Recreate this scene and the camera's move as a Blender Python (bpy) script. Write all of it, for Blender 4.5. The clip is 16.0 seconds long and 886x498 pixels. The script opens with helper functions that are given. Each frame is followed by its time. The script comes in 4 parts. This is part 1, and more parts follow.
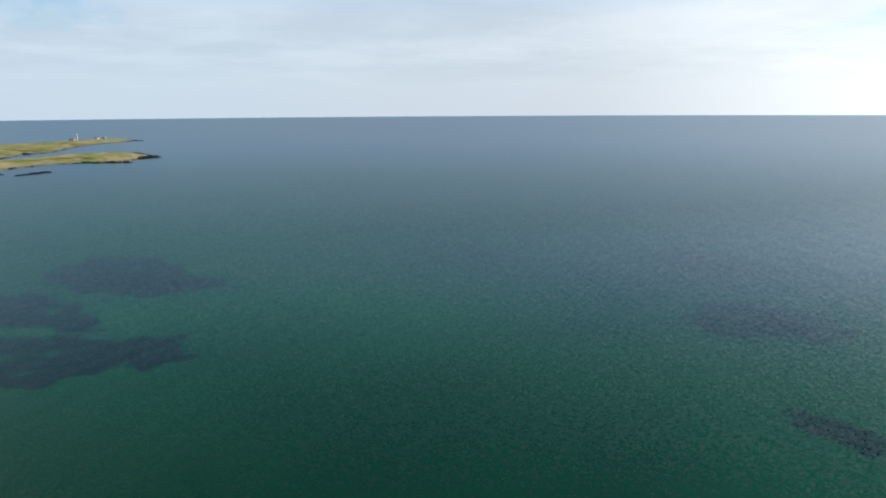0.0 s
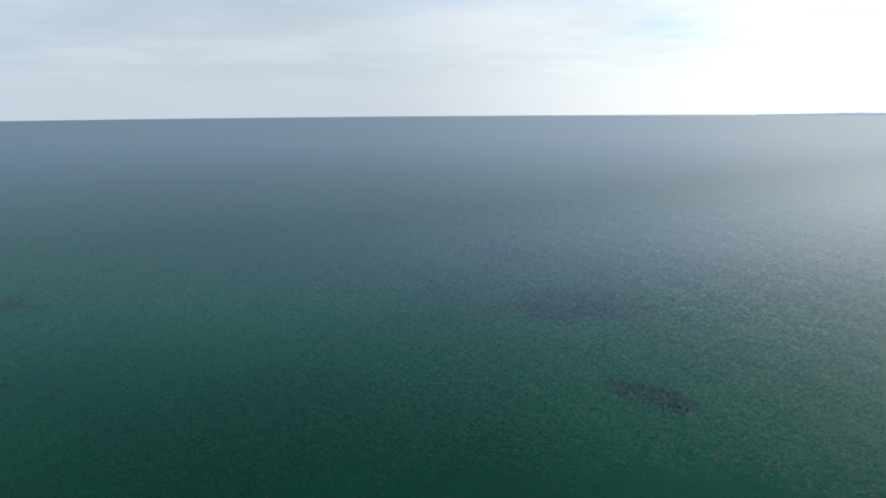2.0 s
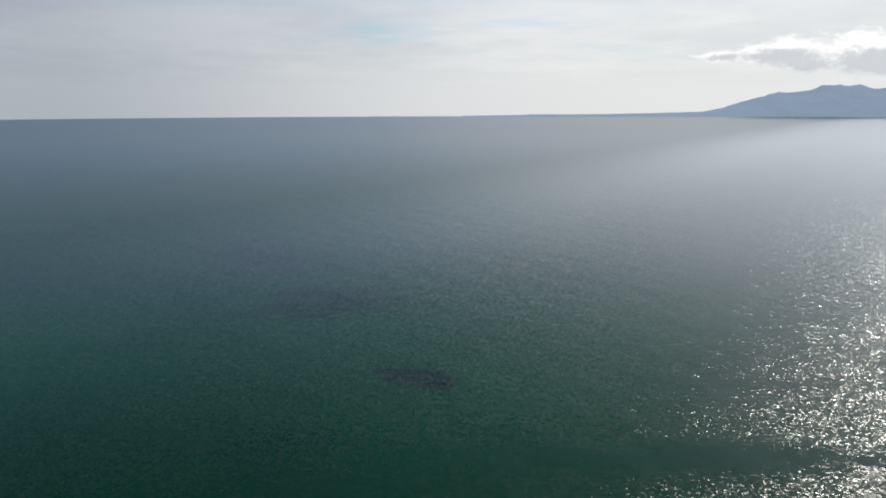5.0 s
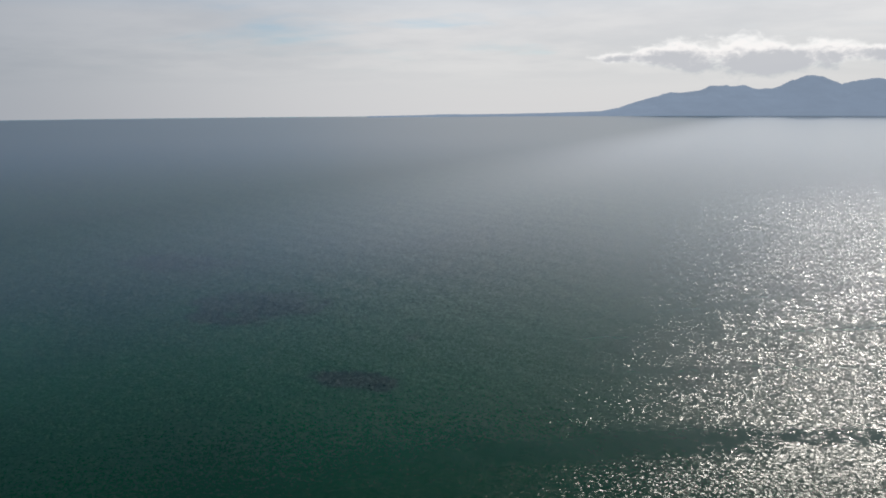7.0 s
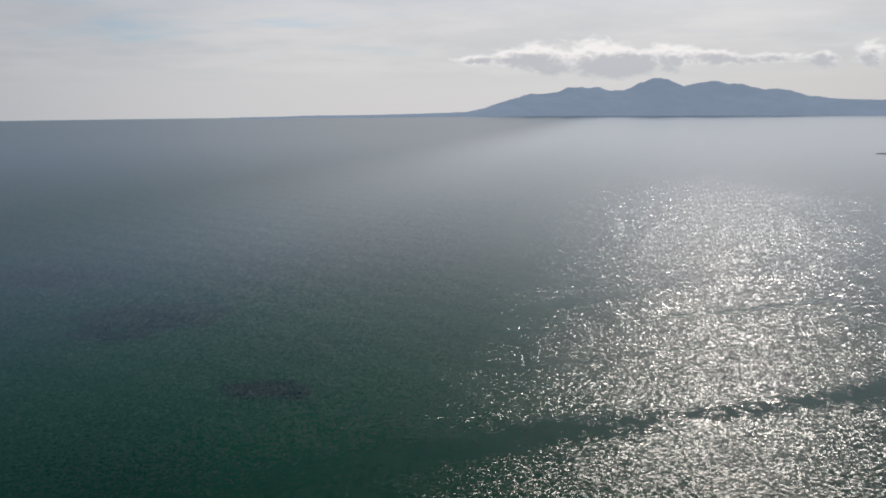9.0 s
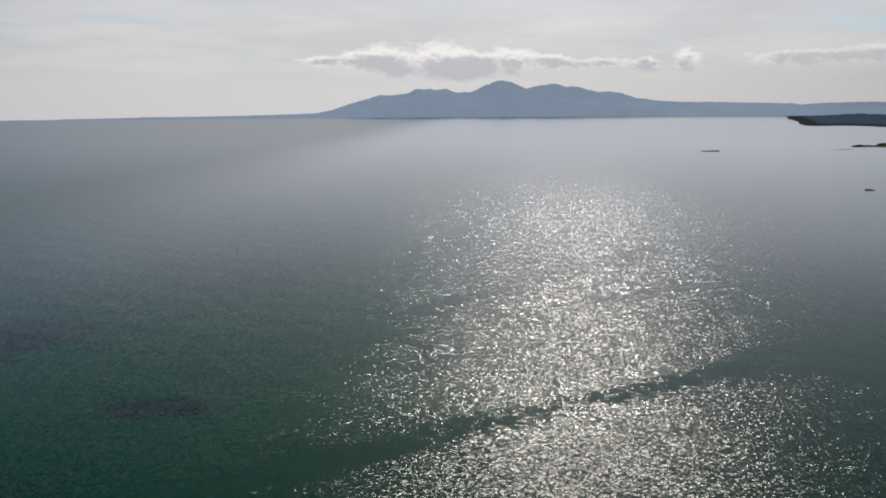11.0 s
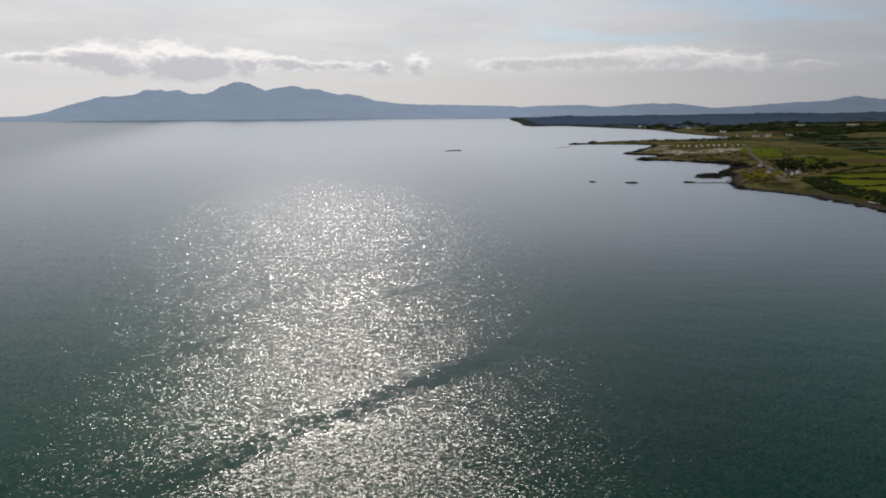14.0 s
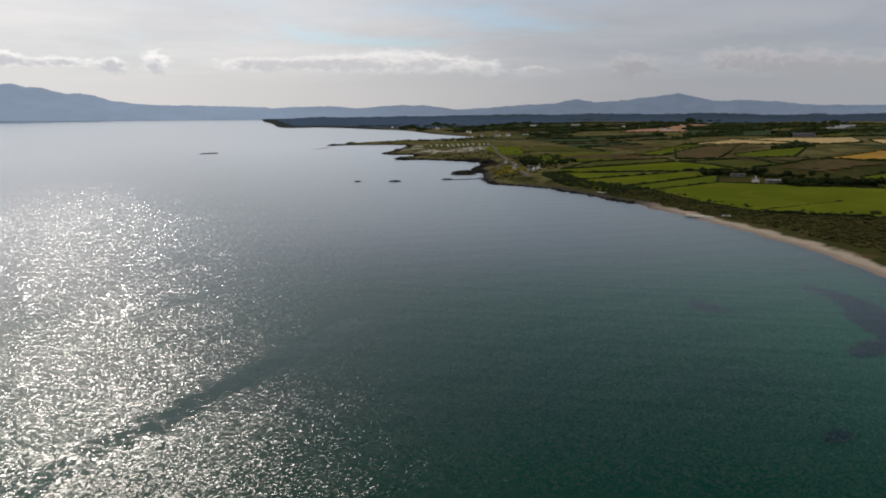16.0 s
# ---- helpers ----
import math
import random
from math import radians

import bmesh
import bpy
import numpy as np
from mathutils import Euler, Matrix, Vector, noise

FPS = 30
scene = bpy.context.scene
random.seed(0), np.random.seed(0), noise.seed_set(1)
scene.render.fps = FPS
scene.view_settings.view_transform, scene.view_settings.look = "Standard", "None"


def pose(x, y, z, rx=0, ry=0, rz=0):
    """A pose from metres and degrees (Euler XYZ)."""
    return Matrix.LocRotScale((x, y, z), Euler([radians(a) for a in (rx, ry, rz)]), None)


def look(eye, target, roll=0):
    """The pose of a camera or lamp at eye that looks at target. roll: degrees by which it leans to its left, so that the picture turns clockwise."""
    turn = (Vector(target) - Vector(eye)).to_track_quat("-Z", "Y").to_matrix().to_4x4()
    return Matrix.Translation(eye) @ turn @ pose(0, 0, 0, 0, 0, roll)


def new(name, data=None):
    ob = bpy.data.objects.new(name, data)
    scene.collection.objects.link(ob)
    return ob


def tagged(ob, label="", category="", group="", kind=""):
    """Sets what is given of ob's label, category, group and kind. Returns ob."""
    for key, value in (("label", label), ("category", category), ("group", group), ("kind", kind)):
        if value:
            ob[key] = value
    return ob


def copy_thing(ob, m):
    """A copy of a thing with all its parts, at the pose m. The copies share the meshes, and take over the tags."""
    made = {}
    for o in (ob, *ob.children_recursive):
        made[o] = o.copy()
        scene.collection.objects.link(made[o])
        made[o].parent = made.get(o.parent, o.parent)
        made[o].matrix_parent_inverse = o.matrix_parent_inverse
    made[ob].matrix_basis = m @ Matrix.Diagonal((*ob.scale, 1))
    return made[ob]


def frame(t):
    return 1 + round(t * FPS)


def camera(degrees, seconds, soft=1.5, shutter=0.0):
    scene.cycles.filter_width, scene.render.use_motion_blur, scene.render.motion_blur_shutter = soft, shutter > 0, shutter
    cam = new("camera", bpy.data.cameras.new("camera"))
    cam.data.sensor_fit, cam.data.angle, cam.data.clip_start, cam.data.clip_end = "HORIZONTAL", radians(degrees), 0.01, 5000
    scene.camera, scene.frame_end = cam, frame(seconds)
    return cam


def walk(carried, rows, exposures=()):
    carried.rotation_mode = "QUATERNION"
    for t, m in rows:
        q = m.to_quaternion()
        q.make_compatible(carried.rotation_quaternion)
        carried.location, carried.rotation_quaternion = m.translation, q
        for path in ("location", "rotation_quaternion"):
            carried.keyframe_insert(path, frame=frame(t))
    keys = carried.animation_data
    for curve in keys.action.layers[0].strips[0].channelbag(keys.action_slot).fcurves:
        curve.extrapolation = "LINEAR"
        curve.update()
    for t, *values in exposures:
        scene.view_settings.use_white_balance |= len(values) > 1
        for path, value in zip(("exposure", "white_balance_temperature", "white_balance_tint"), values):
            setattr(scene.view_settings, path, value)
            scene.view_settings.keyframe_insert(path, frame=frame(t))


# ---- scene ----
# The flight: a drone 70 m above a wide bay, turning from open sea round to the farmed coast.
DRONE_HEIGHT = 70.0
PATH = [
    (0.0, 0.3, -0.2, -11.02, 0.36, 68.74),
    (0.5, -0.0, -2.3, -10.99, 0.32, 65.09),
    (1.0, -0.4, -4.4, -10.97, 0.36, 61.16),
    (1.5, -0.7, -6.5, -11.02, 0.40, 57.17),
    (2.0, -1.1, -8.6, -11.03, 0.43, 53.60),
    (2.5, -1.5, -10.6, -11.05, 0.44, 49.25),
    (3.0, -2.0, -12.5, -11.10, 0.42, 44.80),
    (3.5, -2.5, -14.4, -11.06, 0.37, 40.53),
    (4.0, -3.0, -16.2, -11.02, 0.30, 37.16),
    (6.5, -8.3, -21.2, -11.05, 0.29, 26.89),
    (7.0, -10.5, -22.2, -11.04, 0.36, 25.00),
    (7.5, -12.8, -23.1, -11.06, 0.44, 22.84),
    (8.0, -15.3, -24.1, -11.03, 0.44, 20.41),
    (8.5, -17.9, -25.0, -11.06, 0.44, 17.45),
    (9.0, -20.5, -25.9, -11.03, 0.41, 14.76),
    (11.5, -34.8, -28.7, -10.98, 0.34, 0.49),
    (12.0, -37.8, -29.4, -10.93, 0.37, -2.26),
    (12.5, -40.8, -30.0, -10.97, 0.30, -5.93),
    (13.0, -43.7, -30.6, -10.93, 0.30, -9.63),
    (13.5, -46.7, -31.3, -10.93, 0.23, -13.13),
    (14.0, -49.6, -31.9, -10.91, 0.20, -16.56),
    (14.5, -52.6, -32.6, -10.90, 0.17, -20.41),
    (15.0, -55.5, -33.2, -10.90, 0.07, -25.09),
    (15.5, -58.4, -33.9, -10.85, 0.05, -30.49),
    (16.0, -61.4, -34.5, -10.84, 0.00, -35.36),
]
cam = camera(62.00, 16.0, soft=1.9)
walk(cam, [(t, pose(x, y, DRONE_HEIGHT, 90 + tilt, lean, turn)) for t, x, y, tilt, lean, turn in PATH],
     exposures=[(0.0, 0.92, 6450, 8), (2.0, 0.80, 6500, 8), (4.0, 0.42, 6550, 9), (7.0, 0.02, 6620, 12), (12.0, -0.10, 6680, 13.5), (16.0, 0.10, 6730, 13)])

# ---- light: hazy sun beyond the mountains, thin high cloud over a pale blue sky ----
SUN_AZ, SUN_EL = 7.0, 37.0          # degrees clockwise from +y, degrees up
sun = new("sun", bpy.data.lights.new("sun", "SUN"))
sun.data.energy, sun.data.angle, sun.data.color = 2.3, radians(0.6), (1.0, 0.95, 0.87)
sun.matrix_world = look((0, 0, 0), (-math.sin(radians(SUN_AZ)) * math.cos(radians(SUN_EL)),
                                    -math.cos(radians(SUN_AZ)) * math.cos(radians(SUN_EL)), -math.sin(radians(SUN_EL))))


class Nodes:
    """Short-hand for building node trees."""

    def __init__(self, tree):
        self.tree = tree
        tree.nodes.clear()

    def add(self, kind, inputs=(), **settings):
        n = self.tree.nodes.new(kind)
        for k, v in settings.items():
            setattr(n, k, v)
        for k, v in dict(inputs).items():
            if isinstance(v, bpy.types.NodeSocket):
                self.tree.links.new(v, n.inputs[k])
            else:
                n.inputs[k].default_value = v
        return n

    def math(self, op, a, b=0.0, c=0.0, clamp=False):
        return self.add("ShaderNodeMath", {0: a, 1: b, 2: c}, operation=op, use_clamp=clamp).outputs[0]

    def vec(self, op, a, b=(0, 0, 0)):
        n = self.add("ShaderNodeVectorMath", {0: a, 1: b}, operation=op)
        return n.outputs["Value"] if op in ("DOT_PRODUCT", "LENGTH") else n.outputs[0]

    def noise(self, vector, scale, detail=4.0, rough=0.55, distortion=0.0, out="Fac"):
        return self.add("ShaderNodeTexNoise", {"Vector": vector, "Scale": scale, "Detail": detail, "Roughness": rough,
                                               "Distortion": distortion}).outputs[0 if out == "Fac" else 1]

    def ramp(self, value, lo, hi):
        return self.add("ShaderNodeMapRange", {0: value, 1: lo, 2: hi, 3: 0.0, 4: 1.0},
                        interpolation_type="SMOOTHSTEP").outputs[0]

    def mix(self, fac, a, b, blend="MIX"):
        n = self.add("ShaderNodeMix", {0: fac}, data_type="RGBA", blend_type=blend, clamp_factor=blend != "MIX" or not isinstance(fac, bpy.types.NodeSocket))
        for slot, v in ((6, a), (7, b)):
            if isinstance(v, bpy.types.NodeSocket):
                self.tree.links.new(v, n.inputs[slot])
            else:
                n.inputs[slot].default_value = (*v[:3], 1.0)
        return n.outputs[2]

    def link(self, a, b):
        self.tree.links.new(a, b)


world = bpy.data.worlds.new("sky")
scene.world = world
world.use_nodes = True
W = Nodes(world.node_tree)
way = W.add("ShaderNodeTexCoord").outputs["Generated"]
split = W.add("ShaderNodeSeparateXYZ", {0: way}).outputs
up = W.math("MAXIMUM", split[2], 0.0)
blue = W.add("ShaderNodeTexSky", sky_type="NISHITA", sun_disc=False, sun_elevation=radians(SUN_EL),
             sun_rotation=radians(SUN_AZ), dust_density=1.2, air_density=1.0).outputs[0]
clear = W.add("ShaderNodeBackground", {0: W.mix(1.0, blue, (0.60, 0.905, 1.18), "MULTIPLY"), 1: 0.075}).outputs[0]
# thin high cloud, spread on a flat layer so that it draws out towards the horizon
lay = W.math("ADD", up, 0.09)
flat = W.add("ShaderNodeCombineXYZ", {0: W.math("DIVIDE", split[0], lay), 1: W.math("DIVIDE", split[1], lay), 2: 0.0}).outputs[0]
veil = W.noise(flat, 0.35, 6.0, 0.55, 0.6)
streak = W.noise(W.vec("MULTIPLY", flat, (0.35, 1.1, 1.0)), 0.9, 5.0, 0.6, 0.3)
cover = W.ramp(W.math("ADD", W.math("MULTIPLY", veil, 0.7), W.math("MULTIPLY", streak, 0.3)), 0.26, 0.47)
cover = W.math("MAXIMUM", cover, W.ramp(up, 0.09, 0.04))
west = W.ramp(W.vec("DOT_PRODUCT", way, (-0.94, 0.34, 0.0)), 0.55, 0.95)
east = W.ramp(W.vec("DOT_PRODUCT", way, (0.90, 0.44, 0.0)), 0.35, 0.85)
top = W.add("ShaderNodeMix", {0: west, 2: 0.40, 3: 0.22}).outputs[0]
top = W.add("ShaderNodeMix", {0: east, 2: top, 3: 0.40}).outputs[0]
reach = W.math("SUBTRACT", 1.0, W.math("DIVIDE", W.math("SUBTRACT", up, 0.11), W.math("SUBTRACT", top, 0.11), clamp=True))
cover = W.math("MULTIPLY", cover, W.math("ADD", 0.06, W.math("MULTIPLY", reach, 0.87)))
haze = W.ramp(W.vec("DOT_PRODUCT", way, (-0.07, 0.998, 0.0)), 0.54, 1.0)
toward = W.ramp(W.vec("DOT_PRODUCT", way, (math.sin(radians(SUN_AZ)), math.cos(radians(SUN_AZ)), 0.0)), -0.6, 1.0)
tone = W.mix(W.ramp(W.noise(flat, 0.55, 5.0, 0.6), 0.35, 0.68), (0.54, 0.555, 0.575), (0.65, 0.655, 0.66))
tone = W.mix(W.ramp(up, 0.07, 0.01), tone, (0.60, 0.612, 0.63))
tone = W.mix(toward, W.mix(1.0, tone, (0.84, 0.95, 1.03), "MULTIPLY"), tone)
tone = W.mix(1.0, tone, W.mix(haze, (0.64, 0.66, 0.70), (1.13, 1.12, 1.11)), "MULTIPLY")
tone = W.mix(1.0, tone, W.mix(east, (1.0, 1.0, 1.0), (0.97, 0.965, 0.97)), "MULTIPLY")
tone = W.mix(1.0, tone, W.mix(W.math("MULTIPLY", east, W.ramp(up, 0.06, 0.03)), (1.0, 1.0, 1.0), (0.91, 0.905, 0.90)), "MULTIPLY")
tone = W.mix(1.0, tone, W.mix(W.ramp(up, 0.14, 0.4), (1.0, 1.0, 1.0), (1.2, 1.19, 1.18)), "MULTIPLY")
# whiter, thicker cloud overhead and behind the drone, unseen, added to light the land
behind = W.ramp(W.vec("DOT_PRODUCT", way, (0.0, -0.75, 0.66)), 0.25, 0.75)
cover = W.math("MAXIMUM", cover, W.math("MULTIPLY", behind, W.math("ADD", 0.35, W.math("MULTIPLY", veil, 0.8))))
tone = W.mix(behind, tone, W.mix(veil, (0.62, 0.61, 0.59), (0.98, 0.95, 0.91)))
# low cumulus bank over the hills: (bearing, height, half width, half height) in degrees
PUFFS = [(-12.3, 3.3, 2.0, .25), (-9.3, 3.5, 2.0, .62), (-7.3, 3.2, 1.5, .8), (-3.5, 3.3, 2.5, 1.1), (-1.6, 2.7, 1.8, .5), (-0.8, 3.1, 1.5, .6),
         (2.0, 3.3, 1.8, .75), (5.0, 3.2, 1.5, .45), (8.3, 3.0, 2.2, .3), (11.8, 2.9, 1.0, .42), (14.7, 3.1, .9, .65),
         (21.5, 3.1, 3.0, .4), (26.5, 3.2, 3.0, .45), (31.0, 3.4, 3.5, .65), (35.0, 3.3, 2.0, .5), (38.6, 3.0, 1.2, .5), (42.3, 2.7, 1.4, .35), (49.5, 3.0, 2.2, .7),
         (56.5, 3.4, 2.6, .7), (61.0, 2.8, 3.0, .8), (66.0, 2.5, 2.4, .7), (72.0, 3.0, 3.0, .7)]
azimuth = W.math("DEGREES", W.math("ARCTAN2", split[0], split[1]))
height = W.math("DEGREES", W.math("ARCSINE", split[2]))
spot = W.add("ShaderNodeCombineXYZ", {0: azimuth, 1: height, 2: 0.0}).outputs[0]
bank = None
for a, e, wa, we in PUFFS:
    q = W.vec("MULTIPLY", W.vec("SUBTRACT", spot, (a, e, 0)), (1 / wa, 0.8 / we, 0))
    g = W.math("POWER", 2.718, W.math("MULTIPLY", W.vec("DOT_PRODUCT", q, q), -1.0))
    bank = g if bank is None else W.math("ADD", bank, g)
fluff = W.noise(W.vec("MULTIPLY", spot, (0.55, 1.1, 1.0)), 1.25, 7.0, 0.62, 0.25)
body = W.math("ADD", bank, W.math("MULTIPLY", W.math("MULTIPLY", W.math("SUBTRACT", fluff, 0.5), 1.7), W.ramp(bank, 0.0, 0.2)))
puff = W.ramp(body, 0.2, 0.72)
billow = W.noise(W.vec("MULTIPLY", spot, (0.8, 1.3, 1.0)), 1.9, 5.0, 0.6, 0.4)
core = W.math("SUBTRACT", body, W.math("MULTIPLY", W.math("SUBTRACT", height, 3.3), 0.75))
core = W.ramp(W.math("ADD", core, W.math("MULTIPLY", W.math("SUBTRACT", billow, 0.5), 1.6)), 0.3, 1.35)
cumulus = W.mix(core, (0.94, 0.94, 0.93), (0.50, 0.53, 0.57))
cumulus = W.mix(W.ramp(azimuth, 16.0, 24.0), cumulus, W.mix(core, (0.78, 0.785, 0.79), (0.52, 0.54, 0.565)))
cumulus = W.mix(W.ramp(azimuth, 36.0, 50.0), cumulus, W.mix(core, (0.43, 0.44, 0.465), (0.33, 0.345, 0.37)))
tone = W.mix(W.math("MULTIPLY", puff, 0.85), tone, cumulus)
cover = W.math("MAXIMUM", cover, puff)
# thin cloud glowing round the hidden sun
near_sun = W.math("MAXIMUM", W.vec("DOT_PRODUCT", way, (math.sin(radians(SUN_AZ)) * math.cos(radians(SUN_EL)),
                                                        math.cos(radians(SUN_AZ)) * math.cos(radians(SUN_EL)), math.sin(radians(SUN_EL)))), 0.0)
aureole = W.math("MULTIPLY", W.math("POWER", near_sun, 22.0), 1.1)
cover = W.math("MAXIMUM", cover, W.math("MULTIPLY", aureole, 0.6, clamp=True))
# unseen wide low band of brighter veil sunward, added to lighten the sea
sunward = W.math("MAXIMUM", W.vec("DOT_PRODUCT", way, (math.sin(radians(SUN_AZ)), math.cos(radians(SUN_AZ)), 0.0)), 0.0)
band = W.math("MULTIPLY", sunward, W.math("MULTIPLY", W.ramp(up, 0.13, 0.2), W.ramp(up, 0.62, 0.26)))
aureole = W.math("ADD", aureole, W.math("MULTIPLY", band, 0.75))
tone = W.mix(1.0, tone, W.mix(aureole, (0.0, 0.0, 0.0), (1.0, 0.955, 0.895)), "ADD")
cloud = W.add("ShaderNodeBackground", {0: tone, 1: 1.0}).outputs[0]
sky = W.add("ShaderNodeMixShader", {0: cover, 1: clear, 2: cloud}).outputs[0]
W.link(sky, W.add("ShaderNodeOutputWorld").inputs[0])


# ---- materials ----
def material(name):
    m = bpy.data.materials.new(name)
    m.use_nodes = True
    return m, Nodes(m.node_tree)


def surface(name, low, high, scale, rough=0.9, bump=0.0, fine=12.0, third=None, metal=0.0, random_tint=0.0, shine=0.25):
    """A plain weathered surface: two colours mixed by a broad and a fine noise, and a fine relief."""
    m, N = material(name)
    at = N.add("ShaderNodeTexCoord").outputs["Object"]
    broad = N.noise(at, scale, 4.0, 0.6)
    grain = N.noise(at, scale * fine, 3.0, 0.6)
    c = N.mix(N.ramp(broad, 0.32, 0.68), low, high)
    if third:
        c = N.mix(N.ramp(N.noise(at, scale * 2.7, 5.0, 0.65, 0.5), 0.52, 0.7), c, third)
    c = N.mix(0.5, c, N.mix(grain, (0.55, 0.55, 0.55), (1.45, 1.45, 1.45)), "MULTIPLY")
    if random_tint:
        r = N.add("ShaderNodeObjectInfo").outputs["Random"]
        c = N.mix(1.0, c, N.mix(r, (1 - random_tint,) * 3, (1 + random_tint,) * 3), "MULTIPLY")
    p = N.add("ShaderNodeBsdfPrincipled", {"Base Color": c, "Roughness": rough, "Metallic": metal})
    p.inputs["Specular IOR Level"].default_value = shine
    if bump:
        b = N.add("ShaderNodeBump", {"Strength": 0.7, "Distance": bump, "Height": grain}).outputs[0]
        N.link(b, p.inputs["Normal"])
    N.link(p.outputs[0], N.add("ShaderNodeOutputMaterial").inputs[0])
    return m


def sea_material():
    m, N = material("sea_water")
    at = N.add("ShaderNodeTexCoord").outputs["Object"]
    xyz = N.add("ShaderNodeSeparateXYZ", {0: at}).outputs
    # wind slicks: smoother lanes on the water
    warp = N.math("MULTIPLY", N.math("SUBTRACT", N.noise(at, 0.016, 6.0, 0.68), 0.5), 22.0)
    warp = N.math("ADD", warp, N.math("MULTIPLY", N.math("SUBTRACT", N.noise(at, 0.25, 5.0, 0.75), 0.5), 9.0))
    calm = None
    for px, py, dx, dy, half, share in ((-13, 136.5, 0.862, 0.507, 8.5, 1.0), (-5, 225, 0.857, 0.515, 3.4, 0.8), (2, 191, 0.90, 0.436, 2.4, 0.7),
                                        (8, 290, 0.67, 0.742, 4.5, 0.65), (-30, 163, 0.88, 0.475, 1.6, 0.4), (20, 110, 0.86, 0.51, 1.8, 0.35)):
        off = N.math("ADD", N.math("MULTIPLY", xyz[0], -dy), N.math("MULTIPLY", xyz[1], dx))
        off = N.math("ADD", N.math("SUBTRACT", off, -dy * px + dx * py), warp)
        g = N.math("POWER", 2.718, N.math("MULTIPLY", N.math("POWER", N.math("DIVIDE", N.math("ABSOLUTE", off), half), 2.0), -1.0))
        g = N.math("MULTIPLY", g, share)
        if share < 1.0:      # the lesser lanes are broken
            g = N.math("MULTIPLY", g, N.ramp(N.noise(at, 0.035, 3.0, 0.6), 0.36, 0.56))
        calm = g if calm is None else N.math("MAXIMUM", calm, g)
    lanes = N.noise(N.vec("MULTIPLY", N.add("ShaderNodeVectorRotate", {"Vector": at, "Angle": radians(-26)},
                                            rotation_type="Z_AXIS").outputs[0], (0.25, 1.0, 1.0)), 0.022, 4.0, 0.6, 0.4)
    calm = N.math("MAXIMUM", calm, N.math("MULTIPLY", N.ramp(lanes, 0.5, 0.75), 0.45))
    calm = N.math("MULTIPLY", calm, N.math("MULTIPLY", N.ramp(xyz[0], -110.0, -50.0), N.math("MULTIPLY", N.ramp(xyz[0], 95.0, 35.0), N.ramp(xyz[1], 560.0, 260.0))))
    gust = N.noise(N.vec("MULTIPLY", N.add("ShaderNodeVectorRotate", {"Vector": at, "Angle": radians(-26)},
                                           rotation_type="Z_AXIS").outputs[0], (0.35, 1.0, 1.0)), 0.13, 4.0, 0.6, 0.3)
    lively = N.math("SUBTRACT", 1.0, N.math("MULTIPLY", calm, 0.62))
    lively = N.math("MULTIPLY", lively, N.math("ADD", 0.55, N.math("MULTIPLY", gust, 0.85)))
    # calm water in the lee of the eastern shore
    lee = N.math("MULTIPLY", N.ramp(xyz[0], 20.0, 170.0), N.ramp(xyz[1], 70.0, 190.0))
    lee = N.math("MULTIPLY", lee, N.math("ADD", 0.45, N.math("MULTIPLY", N.ramp(N.noise(at, 0.009, 4.0, 0.6, 0.5), 0.38, 0.62), 0.55)))
    lively = N.math("MULTIPLY", lively, N.math("SUBTRACT", 1.0, N.math("MULTIPLY", lee, 0.25)))
    # sheltered water off the eastern beach, and gentler water in the west
    smooth_ = N.math("MAXIMUM", N.ramp(N.math("SUBTRACT", xyz[0], N.math("MULTIPLY", xyz[1], 0.17)), 28.0, 190.0), N.math("MULTIPLY", N.ramp(xyz[0], -120.0, -220.0), 0.75))
    lively = N.math("MULTIPLY", lively, N.math("SUBTRACT", 1.0, N.math("MULTIPLY", smooth_, 0.6)))
    # facets of small waves at three sizes
    tilt = None
    turned = N.add("ShaderNodeVectorRotate", {"Vector": at, "Angle": radians(-20)}, rotation_type="Z_AXIS").outputs[0]
    for scale, amount, stretch in ((0.5, 0.12, 0.7), (1.7, 0.42, 0.8), (4.6, 0.29, 1.0)):
        c = N.noise(N.vec("MULTIPLY", turned, (stretch, 1.0, 1.0)), scale, 2.0, 0.5, out="Color")
        c = N.vec("MULTIPLY", N.vec("SUBTRACT", c, (0.5, 0.5, 0.5)), (amount, amount, 0.0))
        tilt = c if tilt is None else N.vec("ADD", tilt, c)
    # wavelets seen near, longer waves that still show farther out
    away = N.vec("LENGTH", at)
    mid, far_ = N.ramp(away, 120.0, 300.0), N.ramp(away, 240.0, 520.0)
    nearby = N.math("SUBTRACT", 1.0, N.math("MULTIPLY", mid, 0.4))
    for scale, amount, share in ((2.1, 0.29, nearby), (4.3, 0.19, nearby), (1.0, 0.19, mid), (0.55, 0.09, far_)):
        cell = N.add("ShaderNodeTexVoronoi", {"Vector": N.vec("ADD", turned, tilt), "Scale": scale, "Randomness": 1.0}).outputs["Color"]
        cell = N.vec("MULTIPLY", N.vec("SUBTRACT", cell, (0.5, 0.5, 0.5)), (amount, amount, 0.0))
        tilt = N.vec("ADD", tilt, N.add("ShaderNodeVectorMath", {0: cell, "Scale": share}, operation="SCALE").outputs[0])
    distant = N.ramp(away, 900.0, 2400.0)
    lively = N.math("MULTIPLY", lively, N.math("SUBTRACT", 1.0, N.math("ADD", N.math("MULTIPLY", distant, 0.60), N.math("MULTIPLY", N.ramp(away, 380.0, 850.0), 0.28))))
